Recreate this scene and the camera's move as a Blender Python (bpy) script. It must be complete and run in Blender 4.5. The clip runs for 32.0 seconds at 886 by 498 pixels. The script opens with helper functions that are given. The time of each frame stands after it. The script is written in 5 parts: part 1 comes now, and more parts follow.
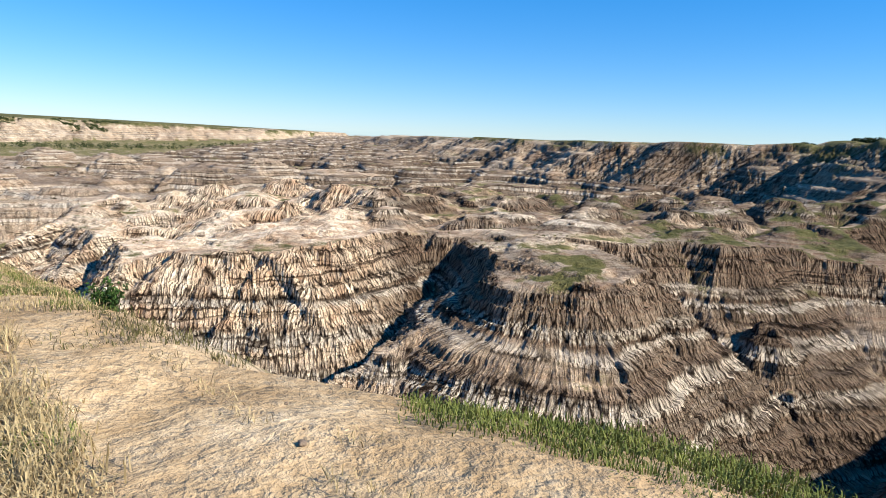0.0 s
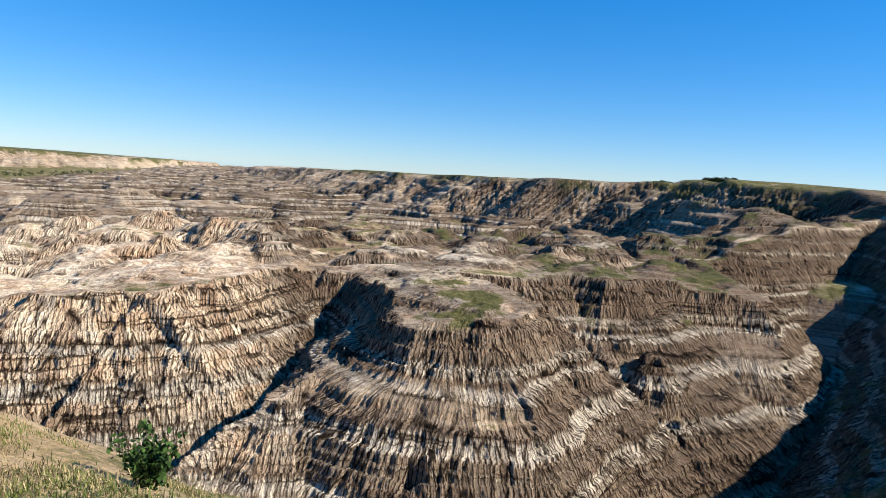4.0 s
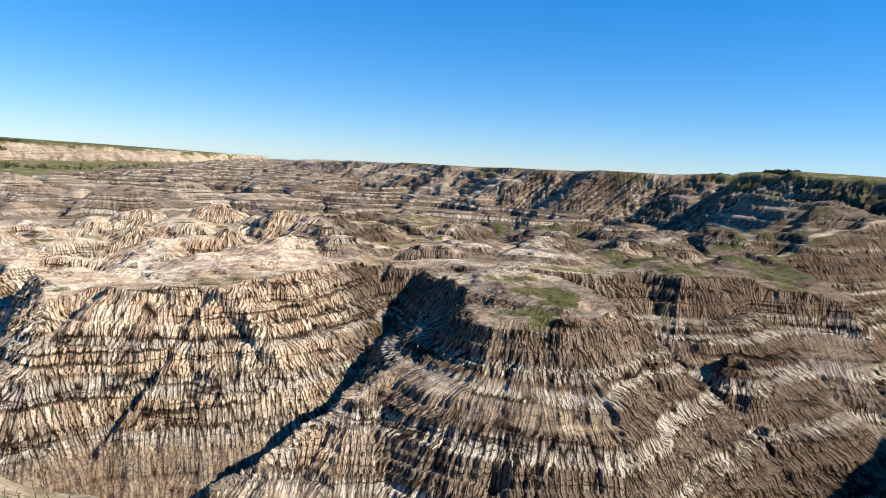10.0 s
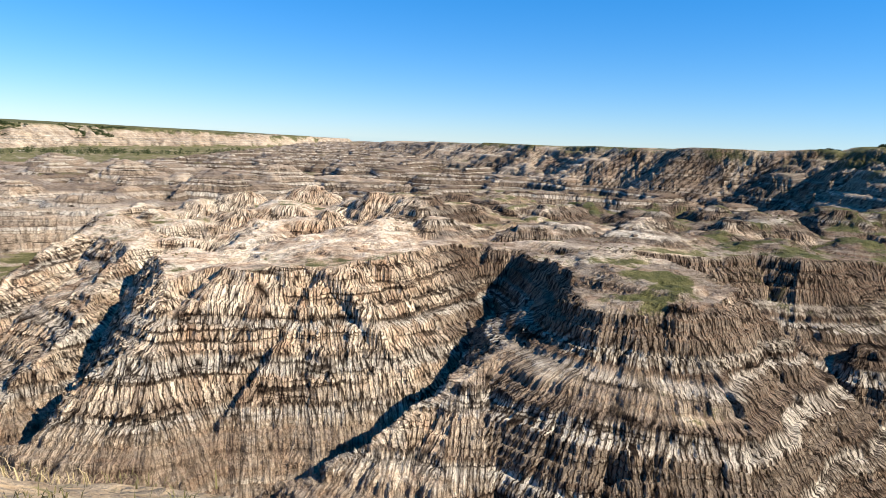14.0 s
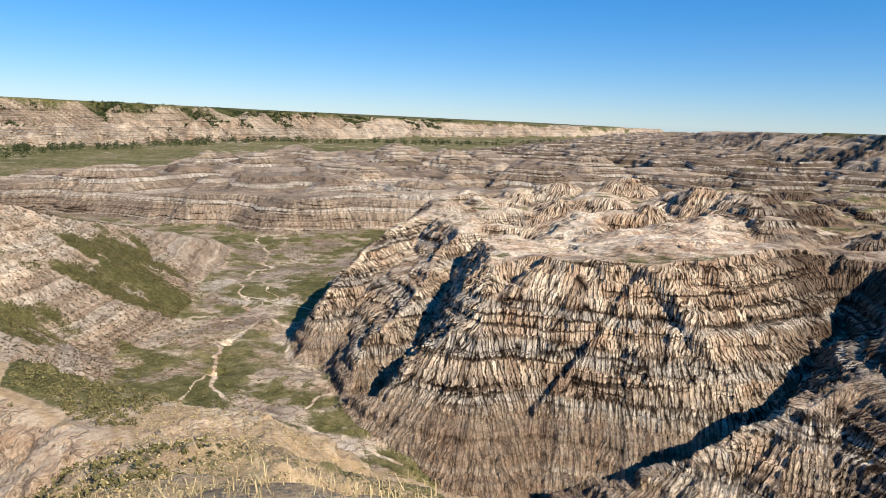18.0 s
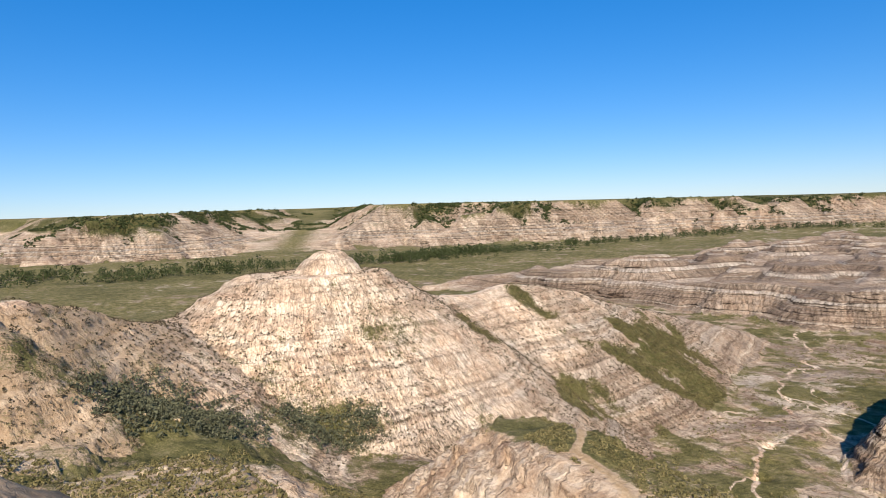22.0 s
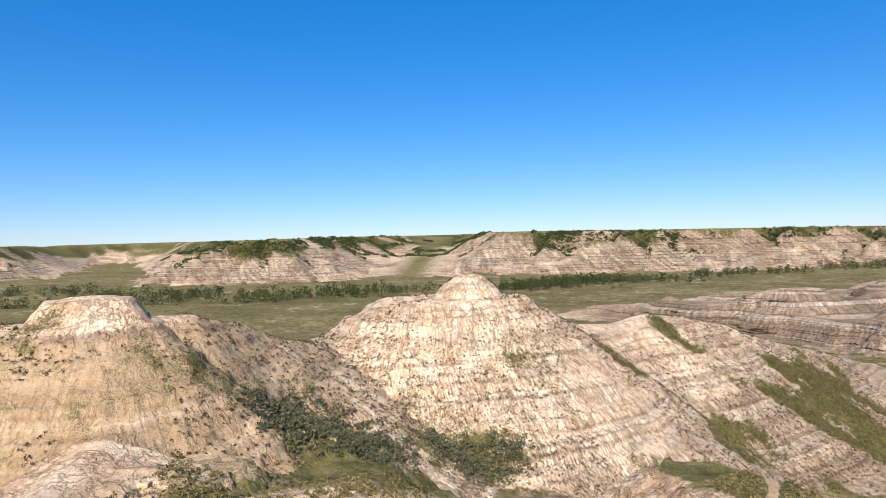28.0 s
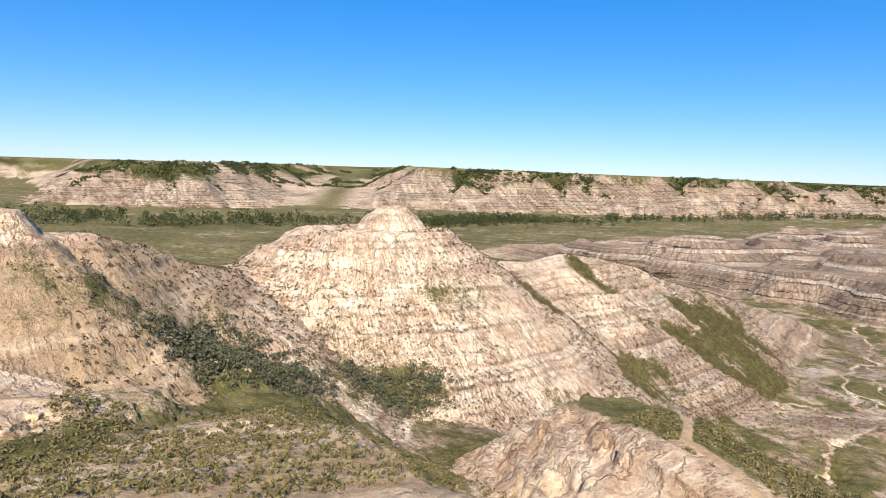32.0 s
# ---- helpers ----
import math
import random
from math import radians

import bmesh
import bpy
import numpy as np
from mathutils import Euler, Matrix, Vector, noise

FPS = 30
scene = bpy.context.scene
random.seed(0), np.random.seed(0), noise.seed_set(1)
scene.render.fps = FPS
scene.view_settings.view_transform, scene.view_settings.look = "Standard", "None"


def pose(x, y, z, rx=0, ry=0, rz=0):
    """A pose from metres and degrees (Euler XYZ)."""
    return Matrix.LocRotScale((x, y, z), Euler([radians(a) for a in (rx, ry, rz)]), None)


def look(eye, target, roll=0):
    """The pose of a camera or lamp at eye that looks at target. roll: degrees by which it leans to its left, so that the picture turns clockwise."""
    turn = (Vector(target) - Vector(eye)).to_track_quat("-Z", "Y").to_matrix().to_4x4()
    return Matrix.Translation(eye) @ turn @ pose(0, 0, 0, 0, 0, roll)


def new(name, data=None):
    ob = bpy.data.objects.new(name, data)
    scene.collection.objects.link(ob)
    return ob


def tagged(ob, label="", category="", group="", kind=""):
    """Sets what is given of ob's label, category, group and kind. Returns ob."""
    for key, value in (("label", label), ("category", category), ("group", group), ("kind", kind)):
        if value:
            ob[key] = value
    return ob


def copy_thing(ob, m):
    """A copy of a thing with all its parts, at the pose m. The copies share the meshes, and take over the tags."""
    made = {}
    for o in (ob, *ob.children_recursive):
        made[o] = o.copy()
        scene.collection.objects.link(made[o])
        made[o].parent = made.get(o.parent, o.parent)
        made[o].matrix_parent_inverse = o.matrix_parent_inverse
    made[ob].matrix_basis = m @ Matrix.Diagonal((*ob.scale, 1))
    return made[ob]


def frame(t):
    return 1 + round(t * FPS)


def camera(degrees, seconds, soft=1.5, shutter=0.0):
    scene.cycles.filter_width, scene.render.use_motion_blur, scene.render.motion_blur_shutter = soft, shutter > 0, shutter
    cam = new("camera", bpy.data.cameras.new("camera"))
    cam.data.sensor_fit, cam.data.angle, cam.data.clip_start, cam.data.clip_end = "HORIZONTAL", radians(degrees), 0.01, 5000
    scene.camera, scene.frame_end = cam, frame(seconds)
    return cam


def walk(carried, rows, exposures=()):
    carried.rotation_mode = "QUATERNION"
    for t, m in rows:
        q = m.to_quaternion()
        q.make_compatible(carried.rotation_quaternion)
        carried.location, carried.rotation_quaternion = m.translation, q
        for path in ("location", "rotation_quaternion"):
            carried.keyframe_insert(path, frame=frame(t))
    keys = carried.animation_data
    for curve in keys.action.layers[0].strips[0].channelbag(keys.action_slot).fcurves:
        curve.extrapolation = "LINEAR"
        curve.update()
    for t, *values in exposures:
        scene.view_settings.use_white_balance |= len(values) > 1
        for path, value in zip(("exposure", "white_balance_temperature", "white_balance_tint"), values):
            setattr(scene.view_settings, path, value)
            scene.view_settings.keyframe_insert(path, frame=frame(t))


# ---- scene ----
# seconds, eye in metres, heading (to the left of +y), pitch and lean in degrees
ROWS = [
    (0.0, (-0.004, 0.002, -0.036), -6.584, -9.888, 2.718),
    (0.5, (-0.504, 0.470, -0.009), -7.526, -9.243, 3.009),
    (1.0, (-1.004, 0.977, 0.036), -8.414, -8.735, 3.200),
    (1.5, (-1.531, 1.371, 0.064), -9.664, -8.417, 3.403),
    (2.0, (-2.017, 1.914, 0.020), -11.455, -8.086, 3.690),
    (2.5, (-2.446, 2.406, -0.056), -12.632, -7.656, 3.901),
    (3.0, (-2.860, 3.160, -0.061), -14.025, -7.103, 3.996),
    (3.5, (-3.132, 3.677, 0.010), -15.946, -6.541, 3.965),
    (4.0, (-3.388, 4.378, -0.040), -17.098, -6.475, 3.812),
    (4.5, (-3.740, 4.978, -0.106), -17.943, -6.406, 3.624),
    (6.5, (-5.221, 7.017, -0.141), -20.593, -4.995, 3.430),
    (7.0, (-5.723, 7.541, -0.265), -20.221, -5.009, 3.381),
    (7.5, (-6.275, 7.971, -0.317), -19.578, -5.484, 3.352),
    (8.0, (-6.579, 8.566, -0.464), -18.736, -6.028, 3.361),
    (8.5, (-6.967, 8.962, -0.514), -17.521, -6.693, 3.512),
    (9.0, (-7.502, 9.129, -0.457), -16.264, -7.148, 3.569),
    (9.5, (-8.014, 9.516, -0.466), -14.779, -7.231, 3.600),
    (10.0, (-8.497, 9.795, -0.383), -13.398, -7.337, 3.659),
    (10.5, (-9.050, 10.089, -0.358), -11.993, -7.072, 3.538),
    (11.0, (-9.615, 10.422, -0.337), -10.736, -6.760, 3.319),
    (11.5, (-10.187, 10.750, -0.331), -9.555, -6.427, 3.114),
    (12.0, (-10.669, 11.077, -0.341), -8.624, -6.095, 3.023),
    (12.5, (-11.161, 11.421, -0.347), -7.958, -6.238, 3.016),
    (13.0, (-11.814, 11.750, -0.474), -7.415, -7.001, 3.009),
    (13.5, (-12.296, 12.199, -0.575), -7.039, -8.228, 2.875),
    (15.5, (-14.486, 13.404, -0.719), -2.468, -11.502, 2.479),
    (16.0, (-15.014, 13.639, -0.724), -0.458, -11.593, 2.456),
    (16.5, (-15.647, 13.734, -0.710), 1.836, -11.652, 2.593),
    (17.0, (-16.151, 14.016, -0.800), 5.355, -11.672, 2.649),
    (17.5, (-16.644, 14.174, -0.823), 11.672, -11.943, 2.601),
    (18.0, (-17.226, 14.104, -0.692), 19.591, -11.291, 2.139),
    (18.5, (-17.787, 13.973, -0.669), 27.534, -10.140, 1.426),
    (19.0, (-18.321, 13.739, -0.611), 35.177, -8.765, 0.478),
    (19.5, (-18.691, 13.473, -0.595), 43.148, -7.115, -0.716),
    (20.0, (-19.143, 13.250, -0.657), 50.339, -5.447, -1.603),
    (20.5, (-19.502, 12.897, -0.644), 52.795, -5.121, -1.628),
    (21.0, (-19.879, 12.539, -0.680), 56.886, -4.372, -1.831),
    (21.5, (-20.297, 12.230, -0.751), 60.781, -3.755, -2.079),
    (22.0, (-20.780, 11.823, -0.794), 63.048, -3.562, -2.042),
    (22.5, (-21.148, 11.485, -0.895), 68.233, -2.441, -2.136),
    (23.0, (-21.519, 11.058, -0.855), 71.321, -2.123, -2.042),
    (23.5, (-21.888, 10.700, -0.892), 73.022, -1.837, -2.034),
    (24.0, (-22.269, 10.333, -0.942), 74.561, -1.617, -2.021),
    (24.5, (-22.621, 9.955, -1.015), 76.200, -1.185, -1.998),
    (26.5, (-23.998, 8.655, -1.087), 76.096, -0.324, -2.319),
    (27.0, (-24.404, 8.495, -1.136), 75.104, -0.445, -2.141),
    (27.5, (-24.935, 8.351, -1.263), 74.072, -0.632, -1.898),
    (28.0, (-25.428, 8.215, -1.321), 73.059, -0.848, -1.506),
    (28.5, (-25.933, 8.162, -1.426), 71.661, -1.249, -1.263),
    (29.0, (-26.459, 8.060, -1.515), 69.757, -1.718, -0.968),
    (29.5, (-26.972, 8.048, -1.589), 67.796, -2.428, -0.604),
    (30.0, (-27.451, 8.056, -1.722), 66.031, -2.793, -0.199),
    (30.5, (-27.850, 8.049, -1.823), 64.745, -3.126, 0.255),
    (31.0, (-28.297, 8.022, -1.917), 64.237, -3.813, 0.660),
    (31.5, (-28.777, 8.016, -2.027), 64.376, -4.681, 1.186),
    (32.0, (-29.176, 7.953, -2.114), 65.800, -6.498, 1.686),
]


def aim(eye, heading, pitch, lean):
    a, b = radians(heading), radians(pitch)
    ahead = Vector((-math.sin(a) * math.cos(b), math.cos(a) * math.cos(b), math.sin(b)))
    return look(eye, Vector(eye) + ahead * 10, lean)


cam = camera(67.79, 32.0, soft=0.75)
walk(cam, [(t, aim(eye, h, p, l)) for t, eye, h, p, l in ROWS],
     [(0.0, 0.94, 6600, 7), (2.0, 0.90, 6600, 7), (4.0, 0.82, 6600, 7), (9.0, 0.84, 6600, 7), (13.0, 0.88, 6600, 8), (16.0, 0.93, 6600, 6), (17.0, 0.72, 6600, 6), (18.0, 0.62, 6650, 9), (21.0, 0.62, 6800, 14), (24.0, 0.64, 6800, 14), (28.0, 0.69, 6800, 14), (32.0, 0.80, 6800, 14)])

# ---- world, sun ----
SUN = Vector((0.90, -0.44, 0.0)).normalized()
SUN_UP = radians(36)
world = bpy.data.worlds.new("sky")
scene.world = world
world.use_nodes = True
wn = world.node_tree
wn.nodes.clear()
sky = wn.nodes.new("ShaderNodeTexSky")
sky.sky_type = "NISHITA"
sky.sun_disc = False
sky.sun_elevation = SUN_UP
sky.sun_rotation = math.atan2(SUN.x, SUN.y)
sky.altitude = 700
sky.air_density, sky.dust_density, sky.ozone_density = 1.0, 0.0, 4.0
back = wn.nodes.new("ShaderNodeBackground")
back.inputs["Strength"].default_value = 0.060
wout = wn.nodes.new("ShaderNodeOutputWorld")
dim = wn.nodes.new("ShaderNodeMix")
dim.data_type, dim.blend_type = "RGBA", "MULTIPLY"
dim.inputs[0].default_value = 1.0
dim.inputs[7].default_value = (0.086, 0.107, 0.150, 1)
even = wn.nodes.new("ShaderNodeGamma")
even.inputs["Gamma"].default_value = 0.66
deep = wn.nodes.new("ShaderNodeHueSaturation")
deep.inputs["Saturation"].default_value = 1.42
blue = wn.nodes.new("ShaderNodeMix")
blue.data_type, blue.blend_type = "RGBA", "MULTIPLY"
blue.inputs[0].default_value = 1.0
blue.inputs[7].default_value = (8.7, 9.2, 9.5, 1)
wn.links.new(sky.outputs[0], dim.inputs[6])
wn.links.new(dim.outputs[2], even.inputs["Color"])
wn.links.new(even.outputs[0], deep.inputs["Color"])
wn.links.new(deep.outputs[0], blue.inputs[6])
wn.links.new(blue.outputs[2], back.inputs[0])
wn.links.new(back.outputs[0], wout.inputs[0])

lamp = bpy.data.lights.new("sun", "SUN")
lamp.energy, lamp.angle, lamp.color = 5.0, radians(0.53), (1.0, 0.93, 0.81)
sun = new("sun", lamp)
toward = Vector((SUN.x * math.cos(SUN_UP), SUN.y * math.cos(SUN_UP), math.sin(SUN_UP)))
sun.matrix_world = look(toward * 400, (0, 0, 0))

# ---- materials ----
def material(name):
    m = bpy.data.materials.new(name)
    m.use_nodes = True
    n = m.node_tree
    n.nodes.clear()
    out = n.nodes.new("ShaderNodeOutputMaterial")
    b = n.nodes.new("ShaderNodeBsdfPrincipled")
    n.links.new(b.outputs[0], out.inputs[0])
    b.inputs["Roughness"].default_value = 0.95
    b.inputs["Specular IOR Level"].default_value = 0.1
    return m, n, b


class Nodes:
    """Short hands for a node tree."""

    def __init__(self, tree):
        self.t = tree

    def make(self, kind, **values):
        node = self.t.nodes.new(kind)
        for key, v in values.items():
            node.inputs[key.replace("_", " ")].default_value = v
        return node

    def link(self, a, b):
        self.t.links.new(a, b)

    def math(self, op, a, b=None, c=None, clamp=False):
        node = self.t.nodes.new("ShaderNodeMath")
        node.operation, node.use_clamp = op, clamp
        for i, v in enumerate((a, b, c)):
            if v is None:
                continue
            if isinstance(v, (int, float)):
                node.inputs[i].default_value = v
            else:
                self.link(v, node.inputs[i])
        return node.outputs[0]

    def noise(self, where, scale, detail=4, rough=0.6, dist=0.0):
        node = self.make("ShaderNodeTexNoise", Scale=scale, Detail=detail, Roughness=rough, Distortion=dist)
        self.link(where, node.inputs["Vector"])
        return node.outputs["Fac"]

    def ramp(self, fac, stops, mode="LINEAR"):
        node = self.t.nodes.new("ShaderNodeValToRGB")
        r = node.color_ramp
        r.interpolation = mode
        while len(r.elements) < len(stops):
            r.elements.new(0.5)
        for e, (p, c) in zip(r.elements, stops):
            e.position = p
            e.color = (*c, 1) if len(c) == 3 else c
        self.link(fac, node.inputs[0])
        return node.outputs[0]

    def mix(self, fac, a, b, mode="MIX"):
        node = self.t.nodes.new("ShaderNodeMix")
        node.data_type, node.blend_type = "RGBA", mode
        for i, v in ((0, fac), (6, a), (7, b)):
            if isinstance(v, (int, float)):
                node.inputs[i].default_value = v
            elif isinstance(v, tuple):
                node.inputs[i].default_value = (*v, 1)
            else:
                self.link(v, node.inputs[i])
        return node.outputs[2]

    def attr(self, name):
        node = self.t.nodes.new("ShaderNodeAttribute")
        node.attribute_name = name
        return node.outputs["Fac"]

    def bump(self, height, strength, distance):
        node = self.make("ShaderNodeBump", Strength=strength, Distance=distance)
        self.link(height, node.inputs["Height"])
        return node.outputs[0]


def grey(v, warm=0.0):
    return (v * (1 + warm), v, v * (1 - warm))


def land_material():
    m, tree, b = material("badland_earth")
    n = Nodes(tree)
    geo = tree.nodes.new("ShaderNodeNewGeometry").outputs["Position"]
    sep = tree.nodes.new("ShaderNodeSeparateXYZ")
    n.link(geo, sep.inputs[0])

    # flutes: long cells side by side along the rim, parted by sharp clefts
    grain = n.attr("grain")
    rough_lump = n.noise(geo, 1.6, 6, 0.75)
    wide = n.math("MULTIPLY", n.math("ADD", n.attr("along"), n.math("MULTIPLY", n.math("SUBTRACT", rough_lump, 0.5), n.math("DIVIDE", 1.1, grain))), grain)
    # the ribs break off at the ledges
    storey = n.math("FLOOR", n.math("DIVIDE", n.math("ADD", sep.outputs[2], n.math("MULTIPLY", n.noise(geo, 0.03, 2), 3.0)), 3.3))
    wide = n.math("MULTIPLY_ADD", storey, 0.37, wide)
    tall = n.math("MULTIPLY", sep.outputs[2], n.math("MULTIPLY", grain, 0.13))

    def cells(size, feature):
        place = tree.nodes.new("ShaderNodeCombineXYZ")
        n.link(n.math("MULTIPLY", wide, size), place.inputs[0])
        n.link(n.math("MULTIPLY_ADD", tall, size, size * 3.3), place.inputs[1])
        node = n.make("ShaderNodeTexVoronoi", Scale=1.0)
        node.voronoi_dimensions, node.feature = "2D", feature
        n.link(place.outputs[0], node.inputs["Vector"])
        return node

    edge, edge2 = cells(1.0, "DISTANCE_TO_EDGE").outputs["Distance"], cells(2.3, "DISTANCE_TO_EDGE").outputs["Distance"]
    tint = tree.nodes.new("ShaderNodeSeparateColor")
    n.link(cells(1.0, "F1").outputs["Color"], tint.inputs[0])
    own = tint.outputs[0]
    rib = n.math("MULTIPLY", edge, 3.4, clamp=True)
    rib2 = n.math("MULTIPLY", edge2, 3.4, clamp=True)
    flute = n.math("MULTIPLY_ADD", rib2, 0.35, n.math("MULTIPLY", rib, 0.65))
    streak = n.attr("streak")

    # beds of shale, sandstone and ironstone, hanging in fringes
    warp = n.math("MULTIPLY_ADD", n.noise(geo, 0.03, 2), 3.0, n.math("MULTIPLY", rough_lump, 0.7))
    level = n.math("ADD", warp, sep.outputs[2])
    level = n.math("MULTIPLY_ADD", n.math("SUBTRACT", n.math("MULTIPLY_ADD", own, 0.8, flute), 0.9), n.math("MULTIPLY", n.attr("cleft"), 0.75), level)
    cube = tree.nodes.new("ShaderNodeCombineXYZ")
    n.link(level, cube.inputs[2])
    thick, thin = n.noise(cube.outputs[0], 0.26, 2, 0.5), n.noise(cube.outputs[0], 1.15, 3, 0.6)
    bed = n.math("MULTIPLY_ADD", thin, 0.5, n.math("MULTIPLY", thick, 0.5))
    col = n.ramp(bed, [(0.34, (0.09, 0.065, 0.05)), (0.40, (0.17, 0.125, 0.095)), (0.44, (0.31, 0.25, 0.195)), (0.47, (0.21, 0.135, 0.092)), (0.50, (0.33, 0.265, 0.205)), (0.53, (0.19, 0.145, 0.11)), (0.57, (0.44, 0.38, 0.31)), (0.64, (0.52, 0.46, 0.385))])
    col = n.mix(n.math("MULTIPLY", n.attr("shale"), 0.75), col, n.mix(1.0, col, (0.47, 0.41, 0.37), "MULTIPLY"))
    spots = n.noise(geo, 2.6, 5, 0.8)
    cream = n.ramp(n.math("MULTIPLY_ADD", streak, 0.35, n.math("MULTIPLY_ADD", n.noise(geo, 0.22, 5, 0.65), 0.55, n.math("MULTIPLY", spots, 0.25))), [(0.38, (0.38, 0.23, 0.15)), (0.48, (0.57, 0.405, 0.28)), (0.57, (0.69, 0.545, 0.405)), (0.68, (0.77, 0.665, 0.535))])
    cream = n.mix(0.45, cream, n.ramp(bed, [(0.36, (0.62, 0.5, 0.44)), (0.46, (1.0, 0.95, 0.92)), (0.56, (1.15, 1.15, 1.15))]), "MULTIPLY")
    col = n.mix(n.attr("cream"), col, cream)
    # pale marker beds with a dark seam on top
    face = n.math("MULTIPLY", n.attr("banded"), n.math("MULTIPLY_ADD", n.noise(geo, 0.09, 3, 0.6), 3.2, -0.6, clamp=True))
    for at, half in ((-41.0, 1.1), (-35.4, 0.5), (-47.0, 0.55)):
        off = n.math("ABSOLUTE", n.math("SUBTRACT", level, at))
        on = n.ramp(n.math("DIVIDE", off, half * 2), [(0.38, (1, 1, 1)), (0.62, (0, 0, 0))])
        col = n.mix(n.math("MULTIPLY", on, face), col, (0.52, 0.46, 0.39))
        low = n.math("ABSOLUTE", n.math("SUBTRACT", level, at + half + 0.5))
        on = n.ramp(n.math("DIVIDE", low, 0.7), [(0.3, (1, 1, 1)), (0.6, (0, 0, 0))])
        col = n.mix(n.math("MULTIPLY", n.math("MULTIPLY", on, face), 0.65), col, (0.10, 0.068, 0.05))
    # thin dark seams that break the flutes
    seam = n.make("ShaderNodeTexNoise", Scale=0.34, Detail=2, Roughness=0.5)
    line = tree.nodes.new("ShaderNodeCombineXYZ")
    n.link(n.math("MULTIPLY_ADD", n.math("SUBTRACT", flute, 0.5), 0.4, n.math("ADD", n.math("MULTIPLY_ADD", n.noise(geo, 0.03, 2), 3.0, n.math("MULTIPLY", rough_lump, 0.35)), sep.outputs[2])), line.inputs[2])
    n.link(n.math("MULTIPLY", sep.outputs[0], 0.03), line.inputs[0])
    n.link(line.outputs[0], seam.inputs["Vector"])
    cut = n.ramp(n.math("ABSOLUTE", n.math("SUBTRACT", seam.outputs["Fac"], 0.5)), [(0.004, (0.15, 0.13, 0.115)), (0.010, (0.46, 0.43, 0.41)), (0.017, (1.03, 1.03, 1.03))])
    gaps = n.math("MULTIPLY_ADD", n.noise(geo, 0.12, 3, 0.7), 6.0, -1.9, clamp=True)
    col = n.mix(n.math("MULTIPLY", n.attr("banded"), gaps), col, cut, "MULTIPLY")
    # clay that has run down the faces, with painted shade in the clefts between
    col = n.mix(0.6, col, n.ramp(streak, [(0.15, (0.72, 0.69, 0.67)), (0.5, (1.0, 1.0, 1.0)), (0.85, (1.2, 1.19, 1.18))]), "MULTIPLY")
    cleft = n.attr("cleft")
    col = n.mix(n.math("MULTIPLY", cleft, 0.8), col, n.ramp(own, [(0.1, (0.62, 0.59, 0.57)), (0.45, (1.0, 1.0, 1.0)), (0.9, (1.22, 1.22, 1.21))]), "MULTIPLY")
    # cell edges go near black in the colour, as the shade between ribs
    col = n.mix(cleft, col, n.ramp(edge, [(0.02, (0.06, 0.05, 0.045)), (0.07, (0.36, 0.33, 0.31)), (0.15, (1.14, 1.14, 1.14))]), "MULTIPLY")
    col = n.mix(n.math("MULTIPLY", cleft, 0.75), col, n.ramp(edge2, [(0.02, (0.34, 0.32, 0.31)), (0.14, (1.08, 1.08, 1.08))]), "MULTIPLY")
    # a net of small drains over the gentler ground
    drain = n.math("ABSOLUTE", n.math("SUBTRACT", n.noise(geo, 0.34, 5, 0.6, 0.12), 0.5))
    col = n.mix(n.math("SUBTRACT", 0.62, n.math("MULTIPLY", cleft, 0.55), clamp=True), col, n.ramp(drain, [(0.004, (0.34, 0.30, 0.27)), (0.022, (0.72, 0.69, 0.67)), (0.05, (1.06, 1.06, 1.06))]), "MULTIPLY")
    col = n.mix(0.6, col, n.ramp(spots, [(0.3, (0.40, 0.38, 0.36)), (0.45, (1.0, 1.0, 1.0)), (0.68, (1.3, 1.3, 1.3))]), "MULTIPLY")
    pebble = n.noise(geo, 9.0, 5, 0.75)
    sand = n.ramp(n.math("ADD", n.math("MULTIPLY", n.noise(geo, 0.9, 6, 0.7), 0.6), n.math("MULTIPLY", pebble, 0.4)), [(0.34, (0.25, 0.165, 0.09)), (0.5, (0.41, 0.29, 0.17)), (0.64, (0.56, 0.43, 0.285))])
    sand = n.mix(n.attr("pale"), sand, n.mix(1.0, sand, (1.28, 1.33, 1.42), "MULTIPLY"))
    col = n.mix(n.attr("sand"), col, sand)
    tuft = n.noise(geo, 3.5, 4, 0.8)
    patch = n.math("ADD", n.math("MULTIPLY", n.noise(geo, 0.25, 6, 0.75), 0.55), n.math("MULTIPLY", tuft, 0.45))
    green = n.ramp(patch, [(0.36, (0.05, 0.05, 0.02)), (0.46, (0.12, 0.11, 0.042)), (0.54, (0.21, 0.18, 0.08)), (0.64, (0.37, 0.305, 0.18))])
    dark = n.ramp(patch, [(0.36, (0.028, 0.032, 0.012)), (0.50, (0.085, 0.085, 0.030)), (0.64, (0.19, 0.165, 0.075))])
    green = n.mix(n.attr("brush"), green, dark)
    g = n.math("ADD", n.attr("grass"), n.math("MULTIPLY_ADD", n.math("ADD", n.math("MULTIPLY", n.noise(geo, 0.4, 6, 0.8), 0.5), n.math("MULTIPLY", tuft, 0.5)), 3.2, -1.6), clamp=True)
    g = n.math("MULTIPLY", g, n.math("GREATER_THAN", n.attr("grass"), 0.02))
    g = n.ramp(g, [(0.34, (0, 0, 0)), (0.62, (1, 1, 1))])
    col = n.mix(g, col, green)
    col = n.mix(1.0, col, (0.985, 0.965, 0.925), "MULTIPLY")
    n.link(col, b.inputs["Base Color"])
